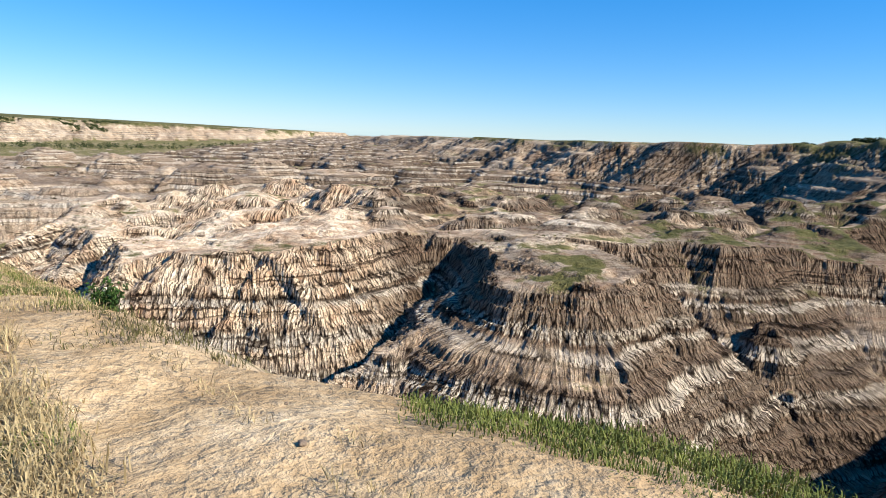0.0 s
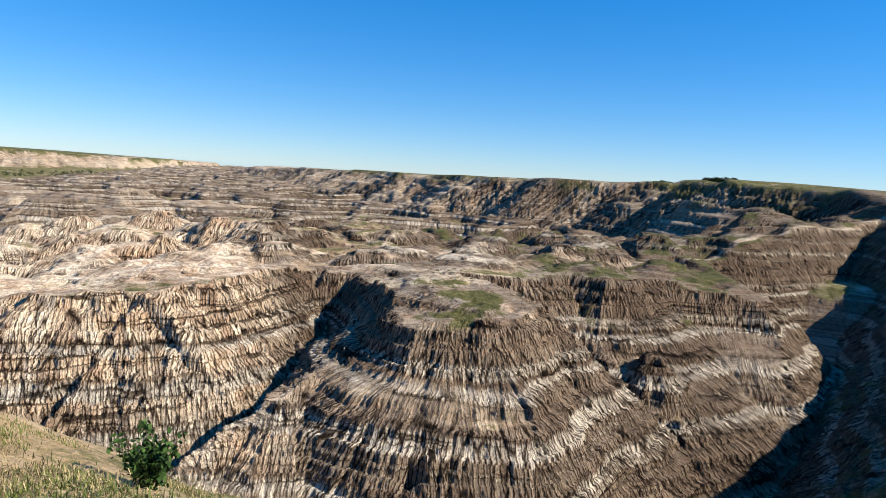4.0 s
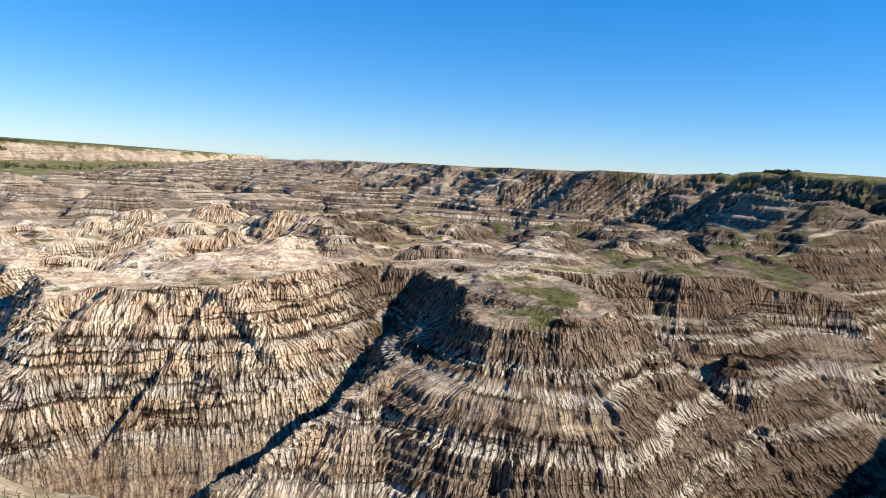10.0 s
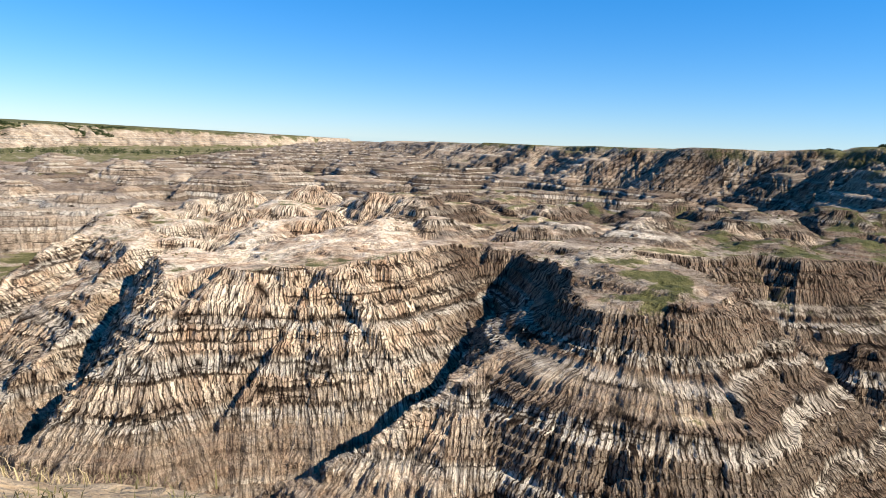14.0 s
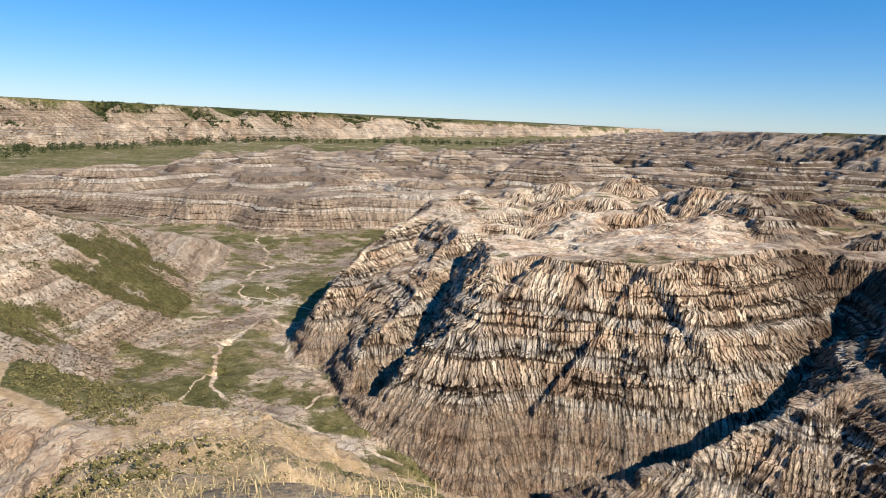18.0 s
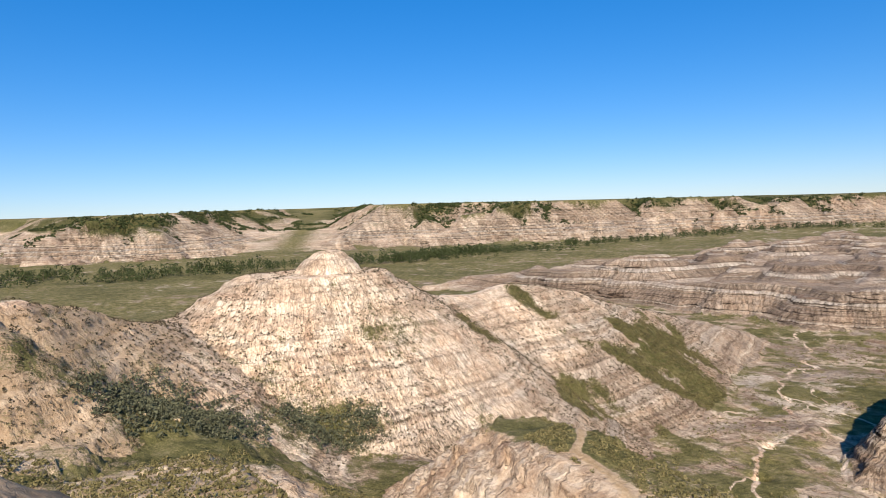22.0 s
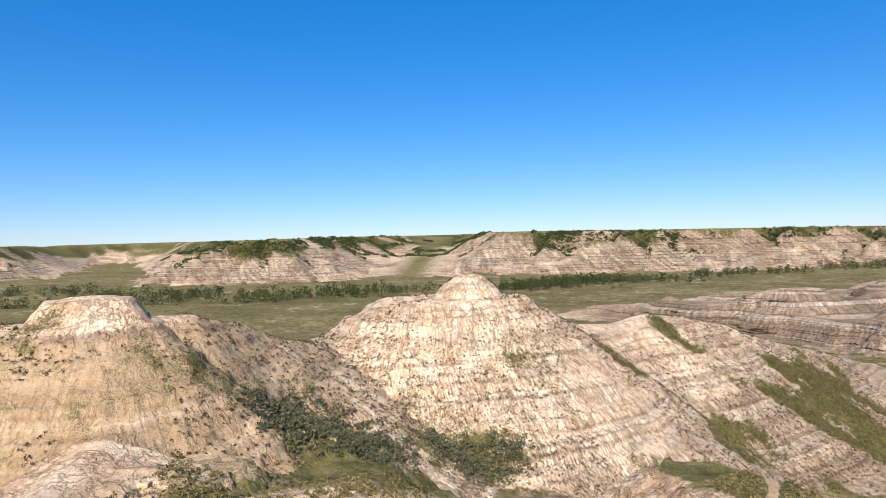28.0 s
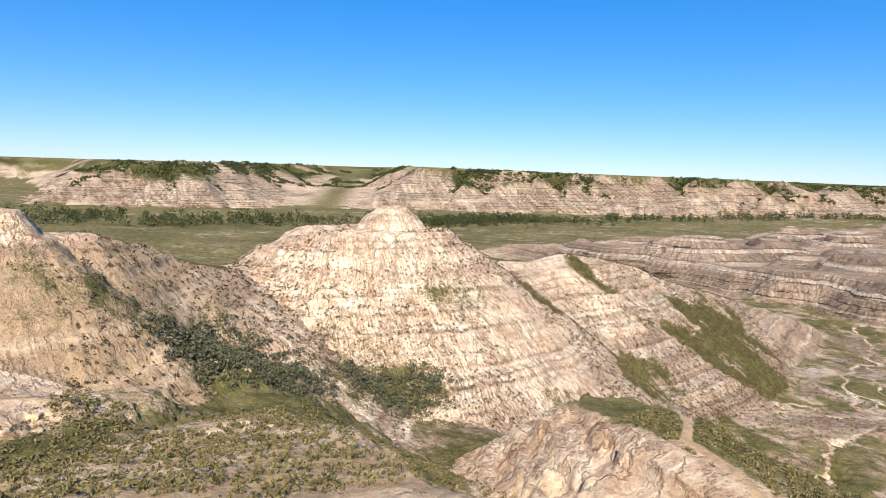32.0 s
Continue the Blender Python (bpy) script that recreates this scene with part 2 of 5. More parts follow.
    size = n.math("DIVIDE", 0.55, grain)
    relief = n.math("MULTIPLY_ADD", n.math("MULTIPLY", flute, size), cleft, n.math("MULTIPLY", rough_lump, 0.30))
    relief = n.math("MULTIPLY_ADD", n.noise(geo, 7.0, 4, 0.7), 0.08, relief)
    relief = n.math("MULTIPLY_ADD", n.math("MINIMUM", drain, 0.05), 3.0, relief)
    calm = n.math("MULTIPLY_ADD", n.attr("sand"), -0.93, 1.0)
    relief = n.math("MULTIPLY_ADD", pebble, 0.05, n.math("MULTIPLY", relief, calm))
    relief = n.math("MULTIPLY_ADD", n.math("MULTIPLY", n.noise(geo, 2.0, 5, 0.65), n.attr("sand")), 0.16, relief)
    n.link(n.bump(relief, 1.0, 1.2), b.inputs["Normal"])
    return m


def plain_material(name, low, high, scale=3.0, rough=0.9, bump=0.3, far=0.05):
    """Two tones broken up by noise, and a little different on every piece."""
    m, tree, b = material(name)
    n = Nodes(tree)
    where = tree.nodes.new("ShaderNodeNewGeometry")
    island = where.outputs["Random Per Island"]
    own = tree.nodes.new("ShaderNodeObjectInfo").outputs["Random"]
    f = n.math("ADD", n.math("MULTIPLY", n.noise(where.outputs["Position"], scale, 5, 0.7), 0.75), n.math("MULTIPLY_ADD", island, 0.3, n.math("MULTIPLY_ADD", own, 0.16, -0.1)))
    n.link(n.ramp(f, [(0.3, low), (0.72, high)]), b.inputs["Base Color"])
    b.inputs["Roughness"].default_value = rough
    if bump:
        n.link(n.bump(n.noise(where.outputs["Position"], scale * 2.2, 6, 0.7), bump, far), b.inputs["Normal"])
    return m


LAND = land_material()
LEAF = plain_material("shrub_leaf", (0.018, 0.04, 0.010), (0.07, 0.13, 0.03), 2.0, 0.7, 0)
SAGE = plain_material("sage_leaf", (0.045, 0.05, 0.03), (0.135, 0.135, 0.078), 1.5, 0.9, 0)
SCRUB = plain_material("dark_scrub", (0.045, 0.036, 0.02), (0.135, 0.105, 0.062), 1.5, 0.9, 0)
WOODS = plain_material("river_leaf", (0.022, 0.033, 0.012), (0.068, 0.08, 0.03), 0.08, 0.8, 0)
BARK = plain_material("bark", (0.09, 0.065, 0.045), (0.2, 0.155, 0.115), 8.0, 0.95, 0.4, 0.01)
STRAW = plain_material("straw", (0.19, 0.14, 0.068), (0.52, 0.405, 0.225), 1.2, 0.8, 0)
BLADE = plain_material("green_blade", (0.06, 0.085, 0.02), (0.19, 0.20, 0.055), 1.2, 0.7, 0)
STONE = plain_material("yellow_sandstone", (0.34, 0.25, 0.15), (0.60, 0.47, 0.31), 2.5, 0.95, 0.5, 0.05)
IRONSTONE = plain_material("brown_ironstone", (0.09, 0.066, 0.048), (0.25, 0.185, 0.135), 2.0, 0.95, 0.6, 0.08)
OLIVE = plain_material("olive_scrub", (0.078, 0.07, 0.028), (0.215, 0.18, 0.08), 0.8, 0.85, 0)
FINE = 1.0

# ---- the lie of the land ----
# value noise on a lattice, for arrays of places
LATTICE = np.random.RandomState(7).rand(512, 512)


def value_noise(x, y, size):
    u, v = x / size, y / size
    i, j = np.floor(u).astype(int), np.floor(v).astype(int)
    a, b = u - i, v - j
    a, b = a * a * (3 - 2 * a), b * b * (3 - 2 * b)
    i0, i1, j0, j1 = i % 512, (i + 1) % 512, j % 512, (j + 1) % 512
    return (LATTICE[i0, j0] * (1 - a) + LATTICE[i1, j0] * a) * (1 - b) + (LATTICE[i0, j1] * (1 - a) + LATTICE[i1, j1] * a) * b - 0.5


def fractal(x, y, size, octaves=4, gain=0.5):
    total, amp = 0.0, 1.0
    for k in range(octaves):
        total = total + amp * value_noise(x + 37.1 * k, y - 19.7 * k, size / 2**k)
        amp *= gain
    return total


def blend_points(x, y, pts, power=3.0, soft=4.0):
    """Heights that pass smoothly through a few places."""
    top, low = 0.0, 0.0
    for px, py, pz in pts:
        w = 1.0 / ((x - px) ** 2 + (y - py) ** 2 + soft) ** (power / 2)
        top, low = top + w * pz, low + w
    return top / low


def segment(x, y, a, b):
    dx, dy = b[0] - a[0], b[1] - a[1]
    t = np.clip(((x - a[0]) * dx + (y - a[1]) * dy) / (dx * dx + dy * dy + 1e-9), 0, 1)
    return np.hypot(x - a[0] - t * dx, y - a[1] - t * dy), t


def side(x, y, line):
    """Distance from a line, negative on its right-hand side."""
    best, out = np.full(np.shape(x), 1e9), np.zeros(np.shape(x))
    for a, b in zip(line, line[1:]):
        d, _ = segment(x, y, a, b)
        s = np.sign((b[0] - a[0]) * (y - a[1]) - (b[1] - a[1]) * (x - a[0]))
        out = np.where(d < best, s * d, out)
        best = np.minimum(best, d)
    return out


def outside(x, y, poly):
    """Distance to the edge of a polygon: positive outside, negative within."""
    d = np.full(np.shape(x), 1e9)
    within = np.zeros(np.shape(x), bool)
    for a, b in zip(poly, poly[1:] + poly[:1]):
        d = np.minimum(d, segment(x, y, a, b)[0])
        cross = ((a[1] > y) != (b[1] > y)) & (x < (b[0] - a[0]) * (y - a[1]) / (b[1] - a[1] + 1e-12) + a[0])
        within ^= cross
    return np.where(within, -d, d)


def mesa(x, y, rim, slope, round_off=2.0, tops=None, soft=4.0):
    """A flat-topped form: its rim is a ring of (x, y, z); it falls off outside by slope."""
    d = outside(x, y, rim)
    top = blend_points(x, y, tops or rim, 3.0, soft)
    return top - slope * (np.sqrt(np.maximum(d, 0) ** 2 + round_off**2) - round_off) * (d > 0), d


def ridge(x, y, crest, slope, round_off=2.0, width=0.0):
    """A crest line of (x, y, z) with slopes on both sides."""
    best = np.full(np.shape(x), -1e9)
    for a, b in zip(crest, crest[1:]):
        d, t = segment(x, y, a, b)
        d = np.maximum(d - width, 0)
        best = np.maximum(best, a[2] + t * (b[2] - a[2]) - slope * (np.sqrt(d * d + round_off**2) - round_off))
    return best


def soft_max(a, b, k=1.5):
    h = np.clip(0.5 + 0.5 * (a - b) / k, 0, 1)
    return b * (1 - h) + a * h + k * h * (1 - h)


FLOOR = [(-90, 125, -56.5), (-65, 114, -57), (-115, 150, -57), (-190, 260, -60), (-20, 102, -62), (-42, 110, -61), (-8, 117, -61), (-3, 135, -56), (5, 149, -50), (36, 90, -59), (62, 98, -63), (75, 104, -62), (96, 113, -60), (116, 126, -56), (154, 143, -57), (190, 176, -49), (235, 208, -34),
         (-105, 43, -38.5), (-95, 75, -50), (-60, 90, -54), (-500, 300, -61), (-800, 600, -61), (-300, 700, -58), (0, 1000, -56), (200, 600, -48), (0, 420, -50)]
# rims: x, y, height
BENCH = [(-120, 300, -38), (-108, 258, -33), (-99, 222, -33.4), (-74, 190, -32), (-57, 157, -30.5), (-53, 147, -31.5), (-42, 150.5, -29), (-25, 147, -27.8), (-11, 151, -26.8), (3, 166, -26.5), (9, 177, -27), (16, 181, -28), (26, 178, -27.5),
         (40, 172, -26), (56, 166, -25), (70, 163, -26), (82, 168, -26), (91, 160, -24.5), (98, 161, -25.5), (114, 171, -27), (127, 163, -29), (140, 153, -30.5), (147, 160, -31), (150, 185, -28), (165, 212, -26), (200, 228, -20), (235, 235, -12),
         (300, 250, -8), (300, 330, -14), (220, 330, -30), (150, 330, -36), (60, 380, -38), (-20, 390, -38), (-80, 350, -42)]
BENCH_TOPS = [(r[0], r[1], r[2]) for r in BENCH] + [(40, 138, -24), (45, 127, -26), (37, 125, -26.8), (50, 133, -24.8), (33, 133, -26.3), (54, 140, -24.4), (60, 150, -23.5), (4, 198, -24), (32, 230, -27.6), (-59, 221, -34.7), (-10, 330, -36), (155, 213, -27), (205, 232, -15.5), (100, 240, -29)]
# the butte that stands out from the bench, its south-west nose and east end, and the ravine behind the nose
BUTTE = [(28.5, 152, -27), (29, 142, -27), (25.5, 132, -28.5), (30, 122.5, -28.8), (41, 118.5, -28), (50, 121, -27), (57, 128, -28), (56, 140, -26), (54, 171, -25), (25, 177, -27)]
BUTTE_FALL = ((0, 0), (2.4, 1.1), (8.5, 7.9), (20, 13.0), (60, 45.0))
NOSE = [(30, 140, -29.5), (26, 136, -31), (14, 129, -37.3), (4, 119.5, -41), (-8, 113, -45.6), (-17, 108.5, -50), (-21, 103, -56), (-23, 98, -60)]
EAST_END = [(56, 129, -28), (60, 127.5, -30), (66, 119, -39), (71, 111, -47.6), (77, 103, -57)]
RAVINE = [(17, 178, -30), (12.5, 170, -33.5), (10, 157, -38.5), (7.0, 143.5, -44), (-1, 128.5, -50), (-13, 119, -56), (-24, 113, -60), (-36, 108, -62)]
# the arm at the west end of the bench, and the alcove between it and the pale face
WEST_ARM = [(-98, 225, -33), (-99, 203, -33.5), (-99, 180, -37.5), (-98, 163, -41), (-97, 151, -46), (-95, 141, -53), (-94, 134, -58)]
ARETE = [(-54, 150, -31), (-52.5, 141, -35), (-50, 131, -40.5), (-48, 121, -47.5), (-46, 113, -55)]
ALCOVE = [(-64, 187, -34), (-69, 171, -39.5), (-68, 152, -45), (-67, 136, -50.5), (-71, 122, -57)]
SIDE_VALLEY = [(228, 208, -38), (188, 176, -46), (162, 147, -51), (146, 131, -54), (126, 113, -57), (102, 100, -60)]
RIGHT = [(70, -200, 0), (70, 8, -7), (104, 36, -8), (158, 80, -8), (240, 150, -6), (300, 235, 0), (360, 330, 5), (400, 480, 7), (335, 650, -1), (312, 711, -3.5), (300, 900, -4), (260, 1100, -7), (160, 1600, -11), (10, 2232, -22), (300, 4000, -30), (3000, 4000, 10), (3000, -200, 20)]
NEAR = [(12, -10, -1.7), (3.6, -0.6, -1.8), (1, 3, -2.0), (-1.5, 5.5, -2.15), (-3.6, 7.7, -2.2), (-6.2, 10.5, -2.4), (-9.5, 13.0, -2.5), (-12.5, 14.8, -2.6), (-16, 16.0, -2.9), (-19.5, 15.6, -2.9), (-23, 12.6, -3.0), (-26, 10.4, -3.4), (-29, 9.7, -3.8),
        (-31, 9.0, -4.1), (-31.2, 6, -4.1), (-29, 1, -4), (-27, -14, -4), (-40, -60, -5), (-60, -200, -4), (80, -200, 0), (75, 5, -6), (40, -12, -3)]
NEAR_TOPS = NEAR + [(0, 0, -1.65), (-3.74, 4.98, -1.75), (-7.5, 9.13, -2.1), (-10.7, 11.1, -2.0), (-15.65, 13.7, -2.35), (-18.7, 13.5, -2.25), (-21.2, 11.5, -2.55), (-24.4, 8.5, -2.8), (-27.45, 8.06, -3.35), (-29.2, 8.05, -3.65), (0, -20, -1.2)]
WEST = [(-70, 15, -23.5), (-68, 6, -22), (-78, -12, -20), (-98, -8, -20.5), (-116, 6, -22.2), (-117, 11, -23.2), (-108, 13, -24), (-98, 14.5, -25), (-88, 17, -25)]
CONE = [(-122, -95, -10), (-118, -50, -12), (-113, -24, -10.2), (-114, -10.5, -9.9), (-118, -1, -10.4), (-126, 5.5, -12.7), (-137, 15, -17.6), (-150, 19, -19.8), (-157, 26, -20), (-157, 31, -16.4), (-156, 37.5, -12.9), (-155, 53, -12.3), (-158, 63, -13.6), (-163, 72, -18.6), (-170, 83, -23), (-176, 99, -24.6), (-178, 112, -23.1), (-180, 123, -24.3), (-183, 138, -27.5), (-186, 156, -33.5), (-191, 180, -40), (-196, 208, -47), (-202, 240, -56)]
SPUR = [(-26, 14, -7), (-37, 36, -18), (-46, 48, -23.5), (-60, 52, -25.5), (-74, 53, -25.3), (-84, 55, -27.2), (-92, 63, -35), (-102, 76, -47)]
LAYERS = [(-440, 250, -52), (-366, 278, -48), (-295, 284, -47), (-228, 300, -44), (-205, 312, -43), (-189, 332, -42), (-165, 362, -42), (-110, 430, -44), (-50, 520, -46), (0, 700, -44), (-200, 780, -44), (-330, 743, -42), (-410, 620, -43), (-440, 470, -45), (-405, 370, -46), (-425, 300, -50)]
FARWALL = [(-1560, -900, 8), (-1560, -200, 6), (-1470, 60, 6), (-1150, -40, 5), (-1110, 110, 5), (-1130, 250, 6), (-1230, 330, 8), (-1470, 400, 10), (-1260, 440, 11), (-1100, 510, 8), (-1030, 700, 5), (-980, 900, 3), (-900, 1300, -3), (-720, 1900, -10), (-420, 2700, -16), (-200, 4200, -22), (-4500, 4200, 10), (-4500, -900, 20)]


# gullies that cut the pale face: width, depth, course
GULLIES = [(4.0, 4.5, [(-47, 152), (-58, 138), (-70, 126)]), (2.2, 3.2, [(-24, 147), (-37, 128), (-42, 117)]), (1.8, 2.4, [(40, 117), (42, 104), (44, 92)]), (2.0, 3.0, [(64, 132), (70, 118), (74, 106)])]


def near_line(x, y, pts):
    d = np.full(np.shape(x), 1e9)
    for a, b in zip(pts, pts[1:]):
        d = np.minimum(d, segment(x, y, a, b)[0])
    return d


def land(x, y):
    """Height of the smooth land, and which form is uppermost there."""
    wob = lambda s, a, k: a * fractal(x + 91 * k, y + 53 * k, s, 3)
    floor = blend_points(x, y, FLOOR) + wob(60, 2.5, 1) + wob(9, 1.3, 27) * np.clip(1 - np.hypot(x + 90, y - 150) / 200, 0.15, 1)
    forms = [floor]
    bx, by = x + wob(14, 3.2, 2), y + wob(14, 3.2, 3)
    blob = lambda px, py, r: np.exp(-((x - px) ** 2 + (y - py) ** 2) / r**2)
    fall = 1.0 - 0.28 * blob(8, 126, 20) - 0.45 * blob(-94, 168, 32) - 0.30 * blob(-58, 126, 24)
    h, d = mesa(bx, by, BENCH, fall, 1.5, BENCH_TOPS, 30.0)
    # the east face is steep under its rim and long and gentle below
    east = np.clip((x - 70) / 8, 0, 1) * np.clip((152 - x) / 8, 0, 1) * np.clip((230 - y) / 30, 0, 1)
    h = h + east * (fall * np.maximum(d, 0) - np.interp(np.maximum(d, 0), (0, 1.5, 10, 45, 80), (0, 0.6, 9.6, 25.5, 45)))
    back = np.clip((y - 165) / 40, 0, 1)
    knolls = 2.0 * np.abs(fractal(x + 7, y, 34, 3, 0.45)) - 0.30
    h = h + wob(45, 4, 4) * np.clip(-d / 14, 0, 1) + (9.0 * back * knolls + wob(9, 1.4, 5) + wob(3.6, 0.5, 35)) * np.clip(-d / 9, 0, 1)
    for width, deep, line in GULLIES:
        h = h - deep * np.exp(-((near_line(bx, by, line) / width) ** 2)) * np.clip((d + 3) / 3, 0, 1)
    d = outside(x + wob(9, 1.6, 41), y + wob(9, 1.6, 42), BUTTE)
    drop = np.interp(np.maximum(d, 0), *zip(*BUTTE_FALL)) * (1 + 0.5 * np.clip((x - 44) / 16, 0, 1))
    steep = np.clip((y - 126) / 10, 0, 1) * (x < 34)
    drop = drop + steep * np.maximum(1.2 * np.maximum(d, 0) - drop, 0)
    cap = blend_points(x, y, BENCH_TOPS, 3.0, 30.0) - 1.6 + 1.2 * np.clip(-d / 8, 0, 1) + wob(7, 1.6, 43) * np.clip(1 - d / 5, 0, 1)
    h = soft_max(h, cap - drop, 1.0)
    h = soft_max(h, ridge(x + wob(7, 1.6, 44), y + wob(7, 1.6, 45), NOSE, 0.52, 1.0), 1.0)
    h = soft_max(h, -37.6 - 0.95 * np.hypot(x - 87 + wob(4, 1.5, 52), (y - 131) * 0.8 + wob(4, 1.5, 53)), 1.0)
    h = soft_max(h, ridge(x + wob(7, 1.6, 46), y + wob(7, 1.6, 47), EAST_END, 0.85, 1.0), 1.0)
    arm = ridge(x + wob(9, 2.2, 50), y + wob(9, 2.2, 51), WEST_ARM, 0.72, 1.0)
    h = soft_max(h, arm - 0.9 * np.where(side(x, y, WEST_ARM) < 0, near_line(x, y, WEST_ARM), 0), 1.0)
    h = soft_max(h, ridge(x + wob(6, 1.4, 56), y + wob(6, 1.4, 57), ARETE, 0.85, 0.6), 1.0)
    for course, lit, shaded in ((RAVINE, 0.82, 1.25), (ALCOVE, 0.62, 1.2), (SIDE_VALLEY, 1.0, 1.4)):
        d, floor_at = np.full(np.shape(x), 1e9), np.zeros(np.shape(x))
        for a, b in zip(course, course[1:]):
            off, t = segment(x + wob(8, 2.4, 48), y + wob(8, 2.4, 49), a, b)
            floor_at = np.where(off < d, a[2] + t * (b[2] - a[2]), floor_at)
            d = np.minimum(d, off)
        h = np.minimum(h, floor_at + np.where(side(x, y, course) > 0, shaded, lit) * d)
    forms.append(h)
    fx, fy = x + wob(110, 55, 6), y + wob(110, 55, 7)
    near_right = np.clip((y - 200) / 200, 0, 1)
    rx, ry = x + (fx - x) * near_right + wob(18, 5, 8), y + (fy - y) * near_right + wob(18, 5, 9)
    h, d = mesa(rx, ry, RIGHT, 0.95 - 0.45 * near_right, 3.0)
    h = h + 4.5 * near_right
    h = h - near_right * 17 * np.clip((d + 30) / 30, 0, 1) * np.maximum(0, 0.26 - np.abs(fractal(x + 11, y, 90, 3, 0.5)) * 1.2)
    # hard beds stand out of the far wall as ledges
    lift = h + 1.6 * fractal(x + 70, y, 60, 2)
    h = h - near_right * np.clip(d / 12, 0, 1) * 1.05 * np.sin(lift * 2 * math.pi / 7.5)
    forms.append(h)
    h, d = mesa(x + wob(5, 0.5, 10), y + wob(5, 0.5, 11), NEAR, 0.72, 0.8, NEAR_TOPS)
    west = np.clip((-x - 20) / 14, 0, 1) * np.clip((46 - y) / 26, 0, 1)
    h = h + 0.34 * np.clip(d, 0, 2.0) * np.exp(-((x - 2.2) ** 2 + (y - 3.9) ** 2) / 6)
    h = h - 0.33 * np.exp(-((x + 4.2) ** 2 + (y - 10.9) ** 2) / 5)
    h = h + 0.13 * np.clip(d, 0, 8) * np.exp(-((x + 19.5) ** 2 + (y - 20.5) ** 2) / 42)
    h = h + west * 0.44 * np.maximum(d - 14, 0) - (1 - west) * 0.5 * np.clip(d - 4.5, 0, 30) + wob(3, 0.2, 12)
    forms.append(h)
    h, d = mesa(x + wob(12, 4, 13), y + wob(12, 4, 14), WEST, 0.62, 2.5)
    forms.append(h + wob(14, 4.0, 15) * np.clip(1 - d / 15, 0, 1))
    cone = ridge(x + wob(20, 2.4, 16), y + wob(20, 2.4, 17), CONE, 0.72 + 0.3 * blob(-112, 13, 13), 2.0, 1.2)
    r = np.hypot(x + 155, y - 53) + wob(6, 0.8, 24)
    peak = -8.8 - 0.085 * np.minimum(r, 5.4) ** 2 - 1.1 * np.maximum(r - 5.4, 0)
    r = np.hypot((x + 155) / 0.7, y - 51)
    peak = np.maximum(peak, -13.0 - 0.04 * np.minimum(r, 14) - 0.8 * np.maximum(r - 14, 0))
    # a pale layered cap with steep sides and a rounded top
    d = outside(x + wob(4, 0.9, 25), y + wob(4, 0.9, 26), [(-111, -4.8), (-109.5, -9), (-110.5, -14.2), (-114.5, -14.6), (-118, -10), (-116, -5)])
    cap = -7.0 - 0.05 * np.maximum(d + 4, 0) ** 2 * (d < 0) - 0.8 * (d >= 0) - 1.1 * np.clip(d, 0, 1.6) - 0.8 * np.maximum(d - 1.6, 0)
    forms.append(np.maximum(np.maximum(cone, peak), cap))
    forms.append(ridge(x + wob(10, 3, 18), y + wob(10, 3, 19), SPUR, 0.75, 2.0, 3.0))
    h, d = mesa(x + wob(70, 50, 20), y + wob(70, 50, 21), LAYERS, 0.60, 3.0)
    h = h + 20 * np.clip(-d / 16, 0, 1) * (1.3 * np.abs(fractal(x + 33, y, 60, 3, 0.5)) - 0.16)
    h = np.maximum(h, -46.3 - 0.75 * np.hypot(x + 447 + wob(9, 3, 58), y - 72 + wob(9, 3, 59)))
    step = h / 3.2
    part = step - np.floor(step)
    h = 3.2 * (np.floor(step) + np.clip((part - 0.5) / 0.4 + 0.5, 0, 1) * 0.75 + part * 0.25)
    forms.append(h)
    wall, d = mesa(x + wob(230, 80, 22) + wob(75, 66, 30), y + wob(230, 80, 23) + wob(75, 66, 31), FARWALL, 0.46, 8.0)
    wall = wall - 46 * np.clip((d + 60) / 60, 0, 1) * np.maximum(0, 0.30 - np.abs(fractal(x, y, 85, 3, 0.5)) * 1.1) + 3 * np.clip(-d / 400, 0, 1.5)
    # a side valley ramps up through the wall
    d, t = segment(x + wob(120, 50, 33), y + wob(120, 50, 34), (-1040, 255), (-1750, 530))
    wall = np.minimum(wall, -59 + 64 * t + 0.4 * np.maximum(d - 48, 0))
    # and a wide side canyon opens further south
    d = near_line(x + wob(120, 50, 54), y + wob(120, 50, 55), [(-960, -235), (-1500, -255), (-2400, -390)])
    wall = np.minimum(wall, -59 + 0.45 * np.maximum(d - 70, 0))
    forms.append(wall)
    # broken ground beyond the bench
    zone = np.clip((y - 330) / 120, 0, 1) * np.clip((x + 430) / 150, 0, 1)
    hills = -66 + 34 * zone * (0.80 - 1.7 * np.abs(fractal(x, y, 95, 4, 0.5)))
    step = hills / 5.0
    part = step - np.floor(step)
    hills = 5.0 * (np.floor(step) + np.clip((part - 0.5) / 0.32 + 0.5, 0, 1) * 0.8 + part * 0.2)
    forms.append(np.where(zone > 0, hills, -99))
    out, which = forms[0], np.zeros(np.shape(x), int)
    for k, h in enumerate(forms[1:], 1):
        which = np.where(h > out, k, which)
        out = soft_max(h, out, 1.5)
    return out, which


